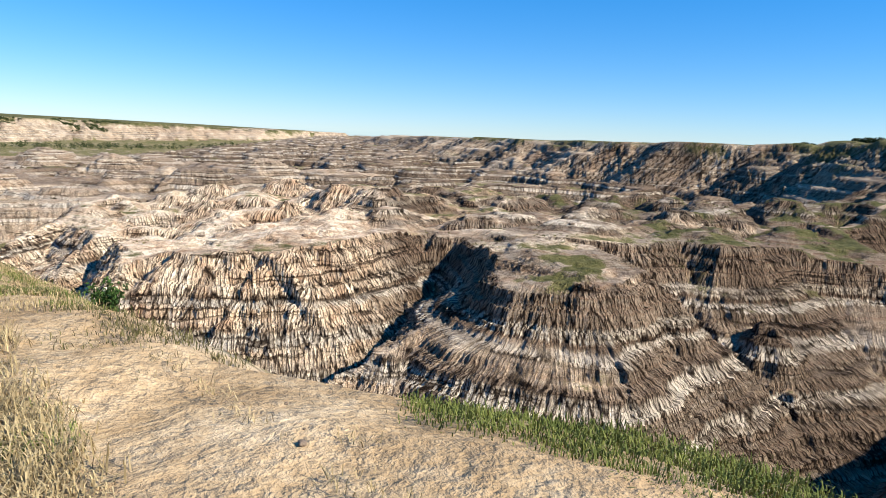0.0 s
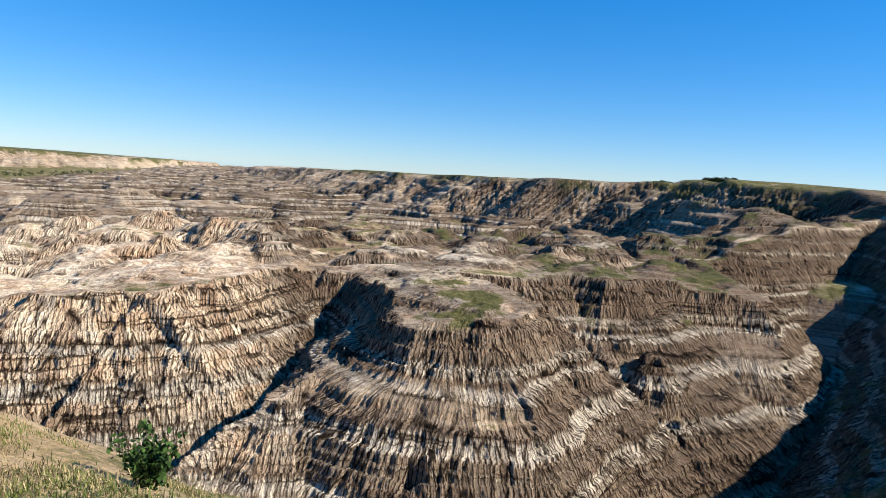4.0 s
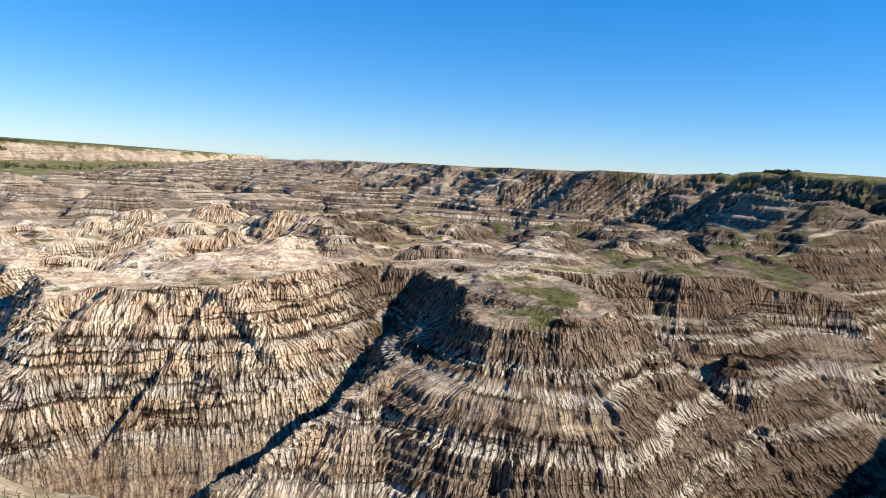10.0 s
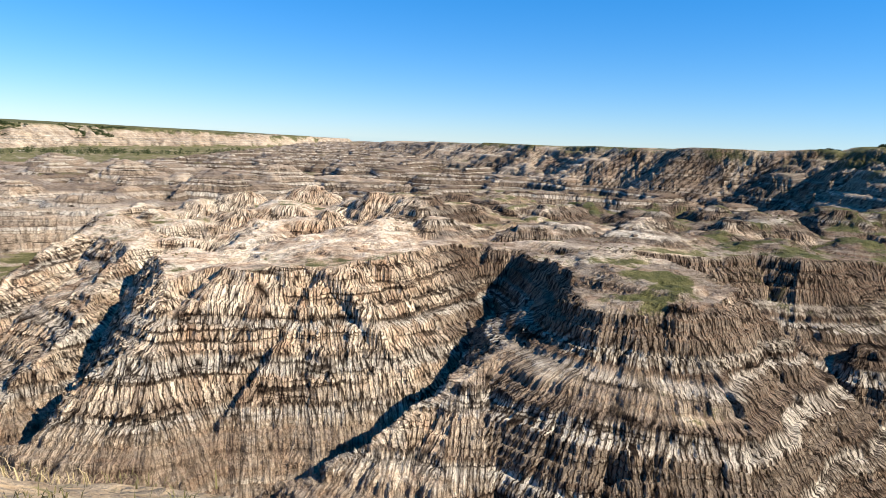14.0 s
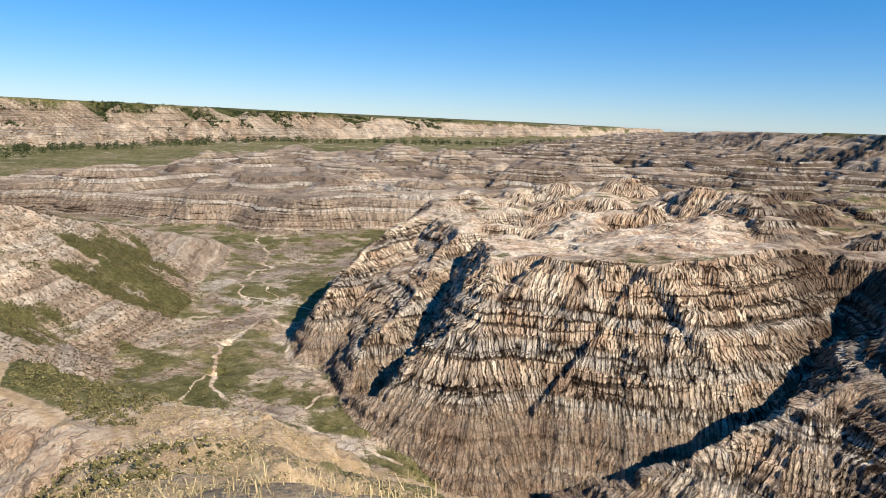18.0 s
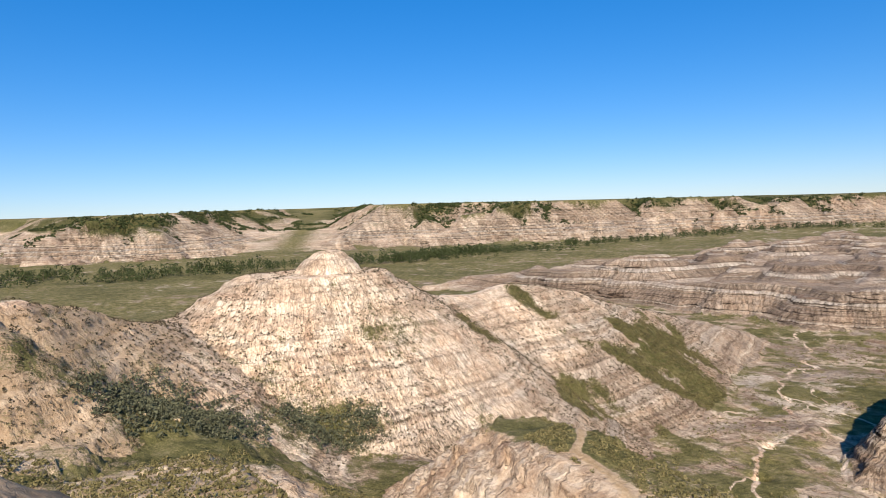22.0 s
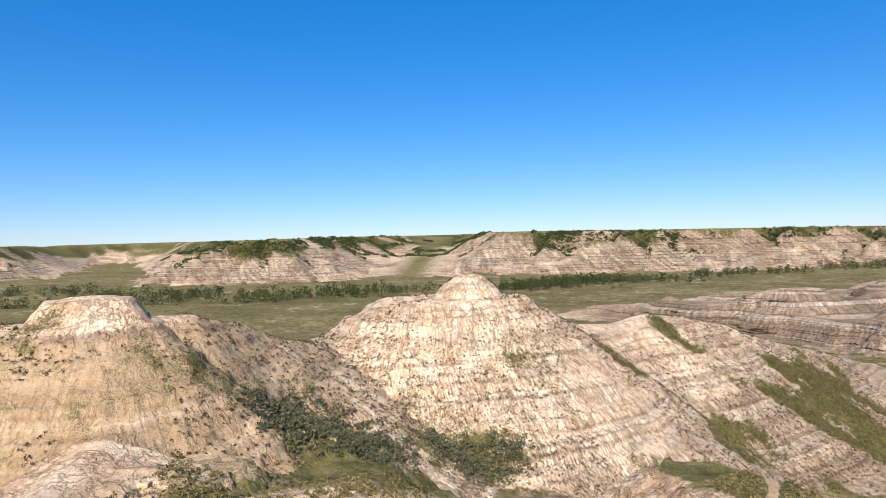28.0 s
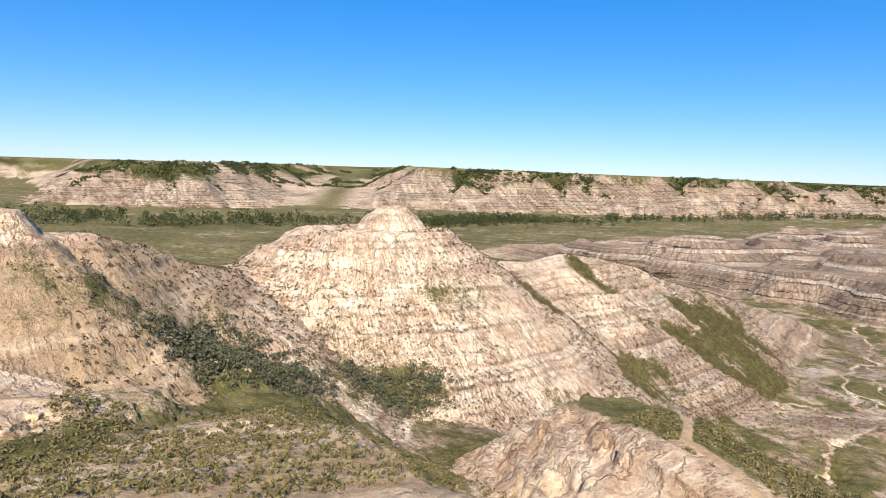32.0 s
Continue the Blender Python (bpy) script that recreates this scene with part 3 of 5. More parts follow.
class Raster:
    """The smooth land on a square lattice, its fall lines, and rills along them."""

    def __init__(self, x0, x1, y0, y1, step):
        self.x0, self.y0, self.step = x0, y0, step
        gx, gy = np.meshgrid(np.arange(x0, x1, step), np.arange(y0, y1, step), indexing="ij")
        self.shape = gx.shape
        self.h, self.which = land(gx, gy)
        sx, sy = np.gradient(self.h, step)
        self.slope = np.hypot(sx, sy)
        self.soft = self.blur(np.where(self.which == 5, 0.0, np.where(self.which == 4, 0.5, 1.0)), 4)
        # heading of the fall line, as a doubled angle, smoothed
        c, d = self.blur(sx * sx - sy * sy, 2), self.blur(2 * sx * sy, 2)
        size = np.hypot(c, d)
        fade = np.clip((np.sqrt(size) - 0.10) / 0.25, 0, 1)
        self.c, self.s = fade * c / (size + 1e-6), fade * d / (size + 1e-6)
        self.fx, self.fy = sx / (self.slope + 1e-3), sy / (self.slope + 1e-3)

    def blur(self, f, n):
        for axis in (0, 1):
            for _ in range(2):
                f = sum(np.roll(f, k, axis) for k in range(-n, n + 1)) / (2 * n + 1)
        return f

    def pick(self, field, x, y):
        i = np.clip((x - self.x0) / self.step, 0, self.shape[0] - 1.01)
        j = np.clip((y - self.y0) / self.step, 0, self.shape[1] - 1.01)
        a, b = i.astype(int), j.astype(int)
        u, v = i - a, j - b
        return (field[a, b] * (1 - u) + field[a + 1, b] * u) * (1 - v) + (field[a, b + 1] * (1 - u) + field[a + 1, b + 1] * u) * v

    def rills(self, x, y, size, length, steps, other=0.0):
        """Noise drawn out along the fall line, about -1 to 1."""
        total = value_noise(x + other, y, size)
        for way in (1, -1):
            px, py = x.copy(), y.copy()
            for _ in range(steps):
                a, b = np.clip(((px - self.x0) / self.step).astype(int), 0, self.shape[0] - 1), np.clip(((py - self.y0) / self.step).astype(int), 0, self.shape[1] - 1)
                px += way * length / steps * self.fx[a, b]
                py += way * length / steps * self.fy[a, b]
                total = total + value_noise(px + other, py, size)
        total = total / (np.std(total) + 1e-6)
        return np.clip(total, -2.2, 2.2) / 2.2


NEAR_FIELD = Raster(-270, 320, -60, 430, 0.8)
FAR_FIELD = Raster(-1700, 700, -600, 2500, 5.0)


# sinkholes and hollows: place, width, depth
PITS = [(-106, 123.5, 1.5, 4.0), (-78.5, 43.0, 0.9, 3.0), (-25.4, 147.2, 1.3, 1.6), (-116, 140, 1.6, 2.5), (22, 97, 1.4, 2.5)]


def surface(x, y):
    """Final height, form and slope at arrays of places."""
    h, which = land(x, y)
    near = (x > -262) & (x < 312) & (y > -52) & (y < 422)
    slope = np.where(near, NEAR_FIELD.pick(NEAR_FIELD.slope, x, y), FAR_FIELD.pick(FAR_FIELD.slope, x, y))
    steep = np.clip((slope - 0.12) / 0.45, 0, 1)
    add = np.zeros_like(h)
    q = near
    big = NEAR_FIELD.rills(x[q], y[q], 5.0, 24.0, 9)
    small = NEAR_FIELD.rills(x[q], y[q], 1.9, 12.0, 9)
    tiny = NEAR_FIELD.rills(x[q], y[q], 0.95, 6.0, 7)
    home = np.clip((np.hypot(x[q] + 12, y[q] - 6) - 16) / 25, 0, 1)
    own = NEAR_FIELD.pick(NEAR_FIELD.soft, x[q], y[q])
    own = 0.35 + 0.65 * own
    add[q] = steep[q] * (0.12 + 0.88 * home) * own * (1.6 * (np.minimum(np.abs(big), 0.6) - 0.3) + 1.1 * (np.minimum(np.abs(small), 0.35) - 0.2) + 0.9 * (np.minimum(np.abs(tiny), 0.35) - 0.2))
    ledge = np.ones_like(h)
    ledge[q] = 0.4 + 0.6 * own
    q = ~near & (np.abs(x) < 1690) & (y < 2490) & (y > -590)
    r1 = FAR_FIELD.rills(x[q], y[q], 42.0, 120.0, 7)
    r2 = FAR_FIELD.rills(x[q], y[q], 12.0, 60.0, 7)
    add[q] = np.choose(which[q], [1, 1, 0.5, 1, 1, 1, 1, 0.3, 1, 0.3]) * steep[q] * (20.0 * (np.minimum(np.abs(r1), 0.55) - 0.55) + 10.0 * (np.minimum(np.abs(r2), 0.45) - 0.45))
    # hard beds stand out as ledges
    z = h + add
    bed = z + 0.6 * fractal(x, y, 30, 2)
    add = add + ledge * steep * (0.34 * np.sin(bed * 2.1) + 0.20 * np.sin(bed * 4.7 + 1.0)) * np.clip(np.hypot(x + 12, y - 6) / 40 - 0.6, 0, 1)
    add = add + 0.10 * fractal(x, y, 1.6, 3) * np.clip((np.hypot(x + 12, y - 6) - 3) / 20, 0.15, 1)
    # the path is trodden into the ridge, with a low uneven bank beside it
    q = (x > -32) & (x < 6) & (y > -12) & (y < 18)
    line = TRACKS[-1][1]
    d = near_line(x[q], y[q], line)
    add[q] += -0.09 * np.exp(-((d / 0.34) ** 2)) + (0.05 + 0.12 * fractal(x[q], y[q], 0.9, 3)) * np.exp(-(((d - 0.72) / 0.25) ** 2)) + 0.06 * fractal(x[q] + 5, y[q], 0.8, 2)
    for px, py, wide, deep in PITS:
        add = add - deep * np.exp(-((x - px) ** 2 + (y - py) ** 2) / wide**2)
    return h + add, which, slope


FORMS = [("valley_floor", "flat valley floor of pale clay, grass and dry washes", "ground"),
         ("banded_bench", "fluted brown and grey banded badland bench with grassy top", "badland bench"),
         ("canyon_rim", "prairie rim with steep eroded grassy canyon wall", "canyon wall"),
         ("near_ridge", "sandy trampled ridge top with dry grass", "ridge"),
         ("low_bench", "low green hummocky bench with sandy outcrops", "bench"),
         ("cream_butte", "cream clay butte with rounded cap and shrub-dotted slopes", "butte"),
         ("spur", "grassy clay spur with a worn footpath", "spur"),
         ("layered_ridge", "pinkish layered clay ridge beside the river flat", "ridge"),
         ("far_valley_wall", "far pale banded valley wall with green prairie top", "valley wall"),
         ("broken_badlands", "low broken badland mounds with pale and dark beds", "badlands")]


GRID = {}


def ground(x, y):
    """Height of the finished land under arrays of places."""
    x, y = np.atleast_1d(np.asarray(x, float)), np.atleast_1d(np.asarray(y, float))
    r = np.hypot(x + 12, y - 8)
    a = np.degrees(np.arctan2(-(x + 12), y - 8))
    R, A, Z = GRID["r"], GRID["a"], GRID["z"]
    i = np.clip(np.searchsorted(R, r) - 1, 0, len(R) - 2)
    j = np.clip(np.searchsorted(A, a) - 1, 0, len(A) - 2)
    u, v = (r - R[i]) / (R[i + 1] - R[i]), (a - A[j]) / (A[j + 1] - A[j])
    return (Z[i, j] * (1 - u) + Z[i + 1, j] * u) * (1 - v) + (Z[i, j + 1] * (1 - u) + Z[i + 1, j + 1] * u) * v


def build_land(fine=1.0):
    turns = np.concatenate([np.arange(-180, -140, 4.0), np.arange(-140, -56, 1.2), np.arange(-56, -46, 0.25 / fine), np.arange(-46, 44, 0.125 / fine), np.arange(44, 122, 0.2 / fine), np.arange(122, 180.0, 4.0), [180.0]])
    rings = [0.0, 1.0]
    while rings[-1] < 5000:
        r = rings[-1]
        step = 0.25 if r < 14 else 0.5 if r < 80 else 0.32 if r < 165 else 0.32 + (r - 165) * 0.0105
        rings.append(r + (step / fine if r < 1200 else step))
    r = np.array(rings)
    print("land", len(turns), len(r))
    a = np.radians(turns)
    x = -12 - r[:, None] * np.sin(a)[None]
    y = 8 + r[:, None] * np.cos(a)[None]
    shape = x.shape
    z, which, slope = surface(x.ravel(), y.ravel())
    z, which, slope = z.reshape(shape), which.reshape(shape), slope.reshape(shape)
    n = shape[1]
    # close rings need fewer spokes: bands of rings, each with every so many of the spokes
    cuts = [0] + [int(np.searchsorted(r, at)) for at in (30.0, 72.0)] + [shape[0] - 1]
    quads, kind = [], []
    for first, last, skip in zip(cuts, cuts[1:], (6, 2, 1)):
        spokes = np.unique(np.append(np.arange(0, n, skip), n - 1))
        if skip > 1:
            z[last] = np.interp(turns, turns[spokes], z[last][spokes])
        i, j = np.meshgrid(np.arange(first, last), np.arange(len(spokes) - 1), indexing="ij")
        a, b = spokes[j], spokes[j + 1]
        quads.append(np.stack([i * n + a, i * n + b, (i + 1) * n + b, (i + 1) * n + a], -1).reshape(-1, 4))
        kind.append(which[i, a].ravel())
    quads, kind = np.concatenate(quads), np.concatenate(kind)
    places = np.stack([x, y, z], -1).reshape(-1, 3)
    px, py = x.ravel(), y.ravel()
    streak, flow = np.zeros_like(px), np.zeros_like(px)
    near = (px > -262) & (px < 312) & (py > -52) & (py < 422)
    far = ~near & (np.abs(px) < 1690) & (py < 2490) & (py > -590)
    streak[near] = 0.6 * NEAR_FIELD.rills(px[near], py[near], 0.9, 14.0, 9, 400.0) + 0.6 * NEAR_FIELD.rills(px[near], py[near], 2.6, 22.0, 8, 600.0)
    flow[near] = NEAR_FIELD.rills(px[near], py[near], 5.5, 30.0, 8, 800.0)
    streak[far] = FAR_FIELD.rills(px[far], py[far], 14.0, 80.0, 8, 400.0)
    flow[far] = FAR_FIELD.rills(px[far], py[far], 34.0, 130.0, 7, 800.0)
    fields = cover(px, py, z.ravel(), which.ravel(), slope.ravel(), flow)
    fields["streak"] = np.clip(0.5 + np.choose(which.ravel(), [0.3, 0.34, 0.38, 0.06, 0.3, 0.16, 0.3, 0.12, 0.2, 0.3]) * streak, 0, 1)
    kinds, fall = which.ravel(), np.clip((slope.ravel() - 0.2) / 0.35, 0, 1)
    fall_c = np.where(near, NEAR_FIELD.pick(NEAR_FIELD.c, px, py), FAR_FIELD.pick(FAR_FIELD.c, px, py))
    fall_s = np.where(near, NEAR_FIELD.pick(NEAR_FIELD.s, px, py), FAR_FIELD.pick(FAR_FIELD.s, px, py))
    fields["grain"] = np.choose(kinds, [0.5, 1.15, np.where(near, 0.9, 0.2), 1.2, 1.0, 1.2, 1.0, 0.40, 0.10, 0.30])
    # how deep the flutes are cut, and how strongly their shade is painted
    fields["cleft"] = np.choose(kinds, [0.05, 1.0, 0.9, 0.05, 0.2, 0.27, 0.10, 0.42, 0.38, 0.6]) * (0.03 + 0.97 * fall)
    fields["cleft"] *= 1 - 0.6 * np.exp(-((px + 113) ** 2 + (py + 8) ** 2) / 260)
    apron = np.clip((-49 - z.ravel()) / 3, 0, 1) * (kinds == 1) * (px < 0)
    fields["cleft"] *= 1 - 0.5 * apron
    fields["cream"] += (0.22 - fields["cream"]) * apron
    fields["shale"] += (0.55 - fields["shale"]) * apron
    fields["banded"] = (1 - apron) * np.choose(kinds, [0.2, 1.0, 0.6, 0, 0, 0.45, 0, 1.0, 1.0, 1.0]) * np.maximum(fall, 0.3)
    GRID.update(r=r, a=turns, z=z)
    made = []
    for k, (name, label, category) in enumerate(FORMS):
        q = quads[kind == k]
        if not len(q):
            continue
        used, back_to = np.unique(q, return_inverse=True)
        me = bpy.data.meshes.new(name)
        me.vertices.add(len(used))
        me.vertices.foreach_set("co", places[used].astype(np.float32).ravel())
        me.loops.add(q.size)
        me.loops.foreach_set("vertex_index", back_to.astype(np.int32).ravel())
        me.polygons.add(len(q))
        me.polygons.foreach_set("loop_start", np.arange(0, q.size, 4, dtype=np.int32))
        me.polygons.foreach_set("loop_total", np.full(len(q), 4, np.int32))
        me.update(calc_edges=True)
        for key, f in fields.items():
            at = me.attributes.new(key, "FLOAT", "POINT")
            at.data.foreach_set("value", f[used].astype(np.float32))
        # how far across the slope every corner lies, for the nearest of nine headings of the fall line
        heading = 0.5 * np.arctan2(fall_s[q].mean(1), fall_c[q].mean(1))
        heading = np.round(heading * 9 / math.pi) * math.pi / 9
        across = -px[q] * np.sin(heading)[:, None] + py[q] * np.cos(heading)[:, None] + 13.7 * heading[:, None]
        at = me.attributes.new("along", "FLOAT", "CORNER")
        at.data.foreach_set("value", across.astype(np.float32).ravel())
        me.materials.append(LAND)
        me.shade_smooth()
        made.append(tagged(new(name, me), label, category, kind="structure"))
    return made


# trodden and washed lines: width and course
TRACKS = [(0.5, [(-60, 49), (-66, 51), (-72, 52), (-75, 55), (-82, 60), (-88, 66)]),
          (0.6, [(-91.7, -1), (-96, 5), (-103, 10), (-111, 11.5), (-122.6, 12.4), (-137, 18), (-150, 21)]),
          (0.4, [(-89, -3), (-86, 5), (-83, 13.4), (-78.4, 19.2), (-73.5, 21.8)]),
          (1.6, [(70, 205), (110, 212), (155, 213), (180, 222), (205, 232), (240, 236), (300, 250)]),
          (1.3, [(20, 240), (60, 225), (110, 212)]),
          (0.62, [(2.4, -14), (0.9, 0), (-0.85, 3.4), (-2.9, 6.4), (-7.2, 9.6), (-10.7, 11.1), (-15.6, 13.6), (-18.7, 13.4), (-21.2, 11.5), (-24.4, 8.5), (-29.2, 8)])]
WASHES = [(1.0, [(-40, 108), (-62, 115), (-78, 122), (-96, 134), (-104, 150), (-126, 160), (-150, 190), (-176, 240), (-215, 300), (-300, 330)]),
          (0.7, [(-100, 60), (-92, 84), (-82, 104), (-78, 122)]), (0.9, [(-150, 122), (-136, 140), (-126, 160)]), (0.8, [(-70, 150), (-88, 146), (-104, 150)]), (1.0, [(-112, 128), (-118, 142), (-126, 160)]),
          (0.6, [(-52, 104), (-72, 108), (-90, 112), (-104, 122), (-112, 128)]), (0.6, [(-88, 146), (-96, 160), (-110, 172), (-140, 178)]), (0.5, [(-126, 160), (-132, 186), (-160, 214), (-190, 262)]), (0.5, [(-84, 98), (-98, 108), (-106, 123)])]


def cover(x, y, z, which, slope, flow):
    """Where sand, grass, brush, cream clay and darker shale lie."""
    n1, n2, n3 = fractal(x, y, 14, 4), fractal(x + 300, y, 50, 3), fractal(x, y + 200, 6, 3)
    flat = np.clip(1 - slope / 0.5, 0, 1)
    grass, sand, cream, shale, brush = (np.zeros_like(x) for _ in range(5))
    blob = lambda px, py, r: np.exp(-((x - px) ** 2 + (y - py) ** 2) / r**2)
    at = lambda k: which == k
    out = np.clip((-x - 260) / 150, 0, 1)
    grass = np.where(at(0), 0.44 + 0.7 * n1 + 0.9 * n3 + 0.4 * n2 + 0.42 * out, grass)
    grass = np.where(at(0) & (x > -40) & (y < 200), -1.0, grass)
    grass = np.where(at(0), grass + 0.12 * np.clip((-x - 60) / 30, 0, 1) * np.clip((230 - y) / 60, 0, 1), grass)
    grass = np.where(at(1), flat * (0.42 + 1.0 * n2 + 0.9 * n1 + 0.8 * n3) + (0.32 + 2.4 * n3 + 1.2 * n1) * blob(43, 130, 17) * np.clip(1.2 - slope, 0, 1), grass)
    grass = np.where(at(2), 0.30 * flat + 0.10 + n1 * 0.6 + 0.4 * flow + 0.3 * np.clip((y - 300) / 200, 0, 1) * np.clip((z + 10) / 8, -1, 1), grass)
    grass = np.where(at(3), 0.30 + 1.1 * n1 + 0.6 * n3 - 0.3 * (x < -22), grass)
    grass = np.where(at(4), 0.28 + 1.1 * n1 + 0.9 * n3 - 1.2 * blob(-92, -12, 15), grass)
    # strips of brush that run down the north flank of the butte
    north = np.clip((y - 84) / 30, 0, 1)
    strip = np.exp(-((near_line(x, y, [(-174, 113), (-158, 124), (-150, 141), (-146, 160)]) + 4 * n3) / 5.6) ** 2)
    patches = strip + 1.2 * blob(-153, 152, 14) + blob(-140, 107, 7) + 0.8 * blob(-148, 86, 5) + 0.8 * blob(-168, 138, 8) + 0.8 * blob(-176, 172, 12) + 0.7 * blob(-133, 128, 6) + 1.1 * blob(-134, 101, 5) + 0.9 * blob(-145, 112, 5) + blob(-164, 150, 9) + 0.8 * blob(-174, 168, 9)
    grass = np.where(at(5), np.where(north > 0, -0.22, -0.02) + 0.5 * n1 + 0.3 * n2 + 0.5 * n3 + 1.25 * patches * (0.75 + 1.2 * n3 + 0.6 * flow), grass)
    foot = blob(-111, 20, 11) + 0.9 * blob(-121, 38, 7) + 0.8 * blob(-121, 47, 6) + 0.6 * blob(-115, 62, 6)
    grass = np.where(at(5) | at(4), grass + 0.45 * foot, grass)
    grass = np.where(at(6), 0.05 + 1.3 * n1 + 0.55 * np.clip((-x - 56) / 8, 0, 1), grass)
    south = np.clip((51.5 + 0.25 * (x + 60) * (x > -60) * -1 + 3 * n3 - y) / 3, 0, 1) * (x < -44)
    grass = np.where(at(6), grass - 0.9 * south, grass)
    grass = np.where(at(7), 0.40 * flat - 0.34 + 0.5 * n2 + 0.5 * n1, grass)
    gully = np.clip(0.8 - 5 * np.abs(fractal(x, y, 85, 3, 0.5)), -0.3, 1)
    upper = np.clip((z + 34) / 22, 0, 1)
    grass = np.where(at(8), flat * 0.5 - 0.08 + 0.62 * upper + 0.22 * np.clip((z + 10) / 8, 0, 1) + 0.5 * n2 + 0.55 * flow * upper + 0.9 * gully * upper, grass)
    grass = np.where(at(9), flat * (0.25 + n2), grass)
    ramp = np.clip(1 - near_line(x, y, [(-960, 225), (-1040, 255), (-1750, 530)]) / 62, 0, 1)
    grass = np.maximum(grass, 0.8 * ramp)
    brush = np.where(at(5), 0.75, brush)
    brush = np.where(at(8), np.clip(1.0 + 1.2 * n2 - 0.75 * np.clip((z - 3) / 4, 0, 1) - ramp, 0, 1), brush)
    brush = np.where(at(2), 0.65, brush)
    brush = np.where(at(4) | at(6), 0.30 + 0.6 * n1, brush)
    brush = np.where(at(1) | at(7) | at(9), 0.55, brush)
    prom = np.clip((x - 62) / 20, 0, 1) * np.clip((y - 135) / 20, 0, 1) * np.clip(1.3 - slope, 0, 1) * at(1)
    grass = grass + prom * (0.16 + 0.9 * n3 + 0.7 * n1)
    brush = np.where(at(1), np.clip(brush + 0.35 * blob(43, 130, 20) + 0.4 * prom, 0, 1), brush)
    brush = np.where(at(0), 0.18 + 0.8 * n2 + 0.6 * n1 - 0.1 * out, brush)
    sand = np.where(at(3), np.clip(0.72 - 0.8 * n1 - 1.0 * n3, 0, 1), sand)
    sand = np.where(at(1), np.clip(flat * 2, 0, 1) * np.clip(2.6 * n1 + 1.4 * n2 - 0.4, 0, 0.4) * (x < 70), sand)
    sand = np.where(at(4) | at(6), np.clip(0.5 + 1.0 * n3, 0, 1) * (1 - blob(-92, -12, 14)), sand)
    cream = np.where(at(5), 0.86 + 0.5 * n1 + 0.15 * np.sin((z + 2 * n1) * 1.3) - 0.3 * blob(-101, -1, 14) + 0.5 * blob(-114, -8, 7), cream)
    cream = np.where(at(0), np.where((x > -40) & (y < 200), 0.0, 0.30 + 0.8 * n1), cream)
    flank = np.exp(-(((near_line(x, y, TRACKS[-1][1]) - 1.3) / 0.6) ** 2)) * (n3 + n1 > -0.1)
    # pale soil banks on both sides of the first stretch of path
    bank = np.clip(1.5 - near_line(x + 0.25 * n3, y + 0.25 * n1, [(-1.7, 5.7), (-1.05, 4.75), (-0.45, 4.0)]) / 0.34, 0, 1) + np.clip(1.5 - near_line(x + 0.2 * n3, y, [(-2.25, 5.1), (-1.85, 4.45), (-1.4, 3.85)]) / 0.13, 0, 1)
    bank = np.clip(bank, 0, 1) * at(3)
    sand = np.where(at(3), np.maximum(sand * (1 - 0.75 * flank), bank), sand)
    grass = grass * (1 - bank)
    cream = np.where(at(3), 0.75 + 0.2 * flank, cream)
    cream = np.where(at(4) | at(6), 0.6 + 0.3 * blob(-92, -12, 14), cream)
    cream = np.where(at(2), 0.48 * np.clip((y - 300) / 150, 0, 1) * np.clip(0.8 + 1.2 * n2, 0, 1), cream)
    cream = np.where(at(7), 0.16 + 0.6 * n2 + 0.4 * n1, cream)
    cream = np.where(at(8), 0.60 + 0.4 * n2, cream)
    cream = np.where(at(1), 0.84 * np.clip((8 - x) / 10, 0, 1) * np.where(z > -46 + 3 * n1, 1.0, 0.55), cream)
    tops = np.clip(flat * 2.5, 0, 1) * np.clip((100 - x) / 40, 0.25, 1) * (1 - blob(46, 134, 20))
    cream = np.where(at(1), cream + tops * (0.42 + 1.5 * n3 + 1.0 * n1), cream)
    cream = np.where(at(1), cream * (1 - 0.7 * prom) + 1.1 * blob(47.7, 129, 2.6) + 0.8 * blob(52, 124, 2.2), cream)
    grass = np.where(at(1), grass - 1.2 * blob(47.7, 129, 2.6) - blob(52, 124, 2.2), grass)
    cream = np.where(at(6), cream + 0.1 * south + blob(-49, 55, 6), cream)
    grass = np.where(at(6) | at(3), grass - 1.2 * blob(-49, 55, 7), grass)
    sand = np.where(at(6), np.maximum(sand * (1 - 0.8 * south), 0.85 * np.clip((x + 52) / 8, 0, 1)), sand)
    rust = np.clip((27 - y) / 10, 0, 1) * np.clip((x + 146) / 12, 0, 1) * np.clip((-10.6 - z) / 1.5, 0, 1) * np.clip(0.8 + 1.2 * n1 + 0.8 * n3, 0, 1)
    sand = np.where(at(5), 0.62 * rust, sand)
    shale = np.where(at(1), np.clip((x - 2) / 14, 0, 1) * (1 - 0.7 * flat) * (0.30 + 0.45 * np.clip((x - 66) / 20, 0, 1)), shale)
    shale = np.where(at(1), np.maximum(shale, 0.35 * np.clip((-x - 38) / 14, 0, 1) * (1 - flat)), shale)
    shale = np.where(at(0) & (x > -60), 0.9, shale)
    shale = np.where(at(1) & (y > 155), np.maximum(shale, np.clip(0.2 + 2.4 * n1 + 1.2 * n2, 0, 1)), shale)
    shale = np.where(at(7), np.clip(0.32 + 0.9 * n1, 0, 1), shale)
    shale = np.where(at(9), np.clip(0.6 + 1.6 * n2, 0, 1), shale)
    shale = np.where(at(2), 0.9 - 0.72 * np.clip((y - 250) / 150, 0, 1), shale)
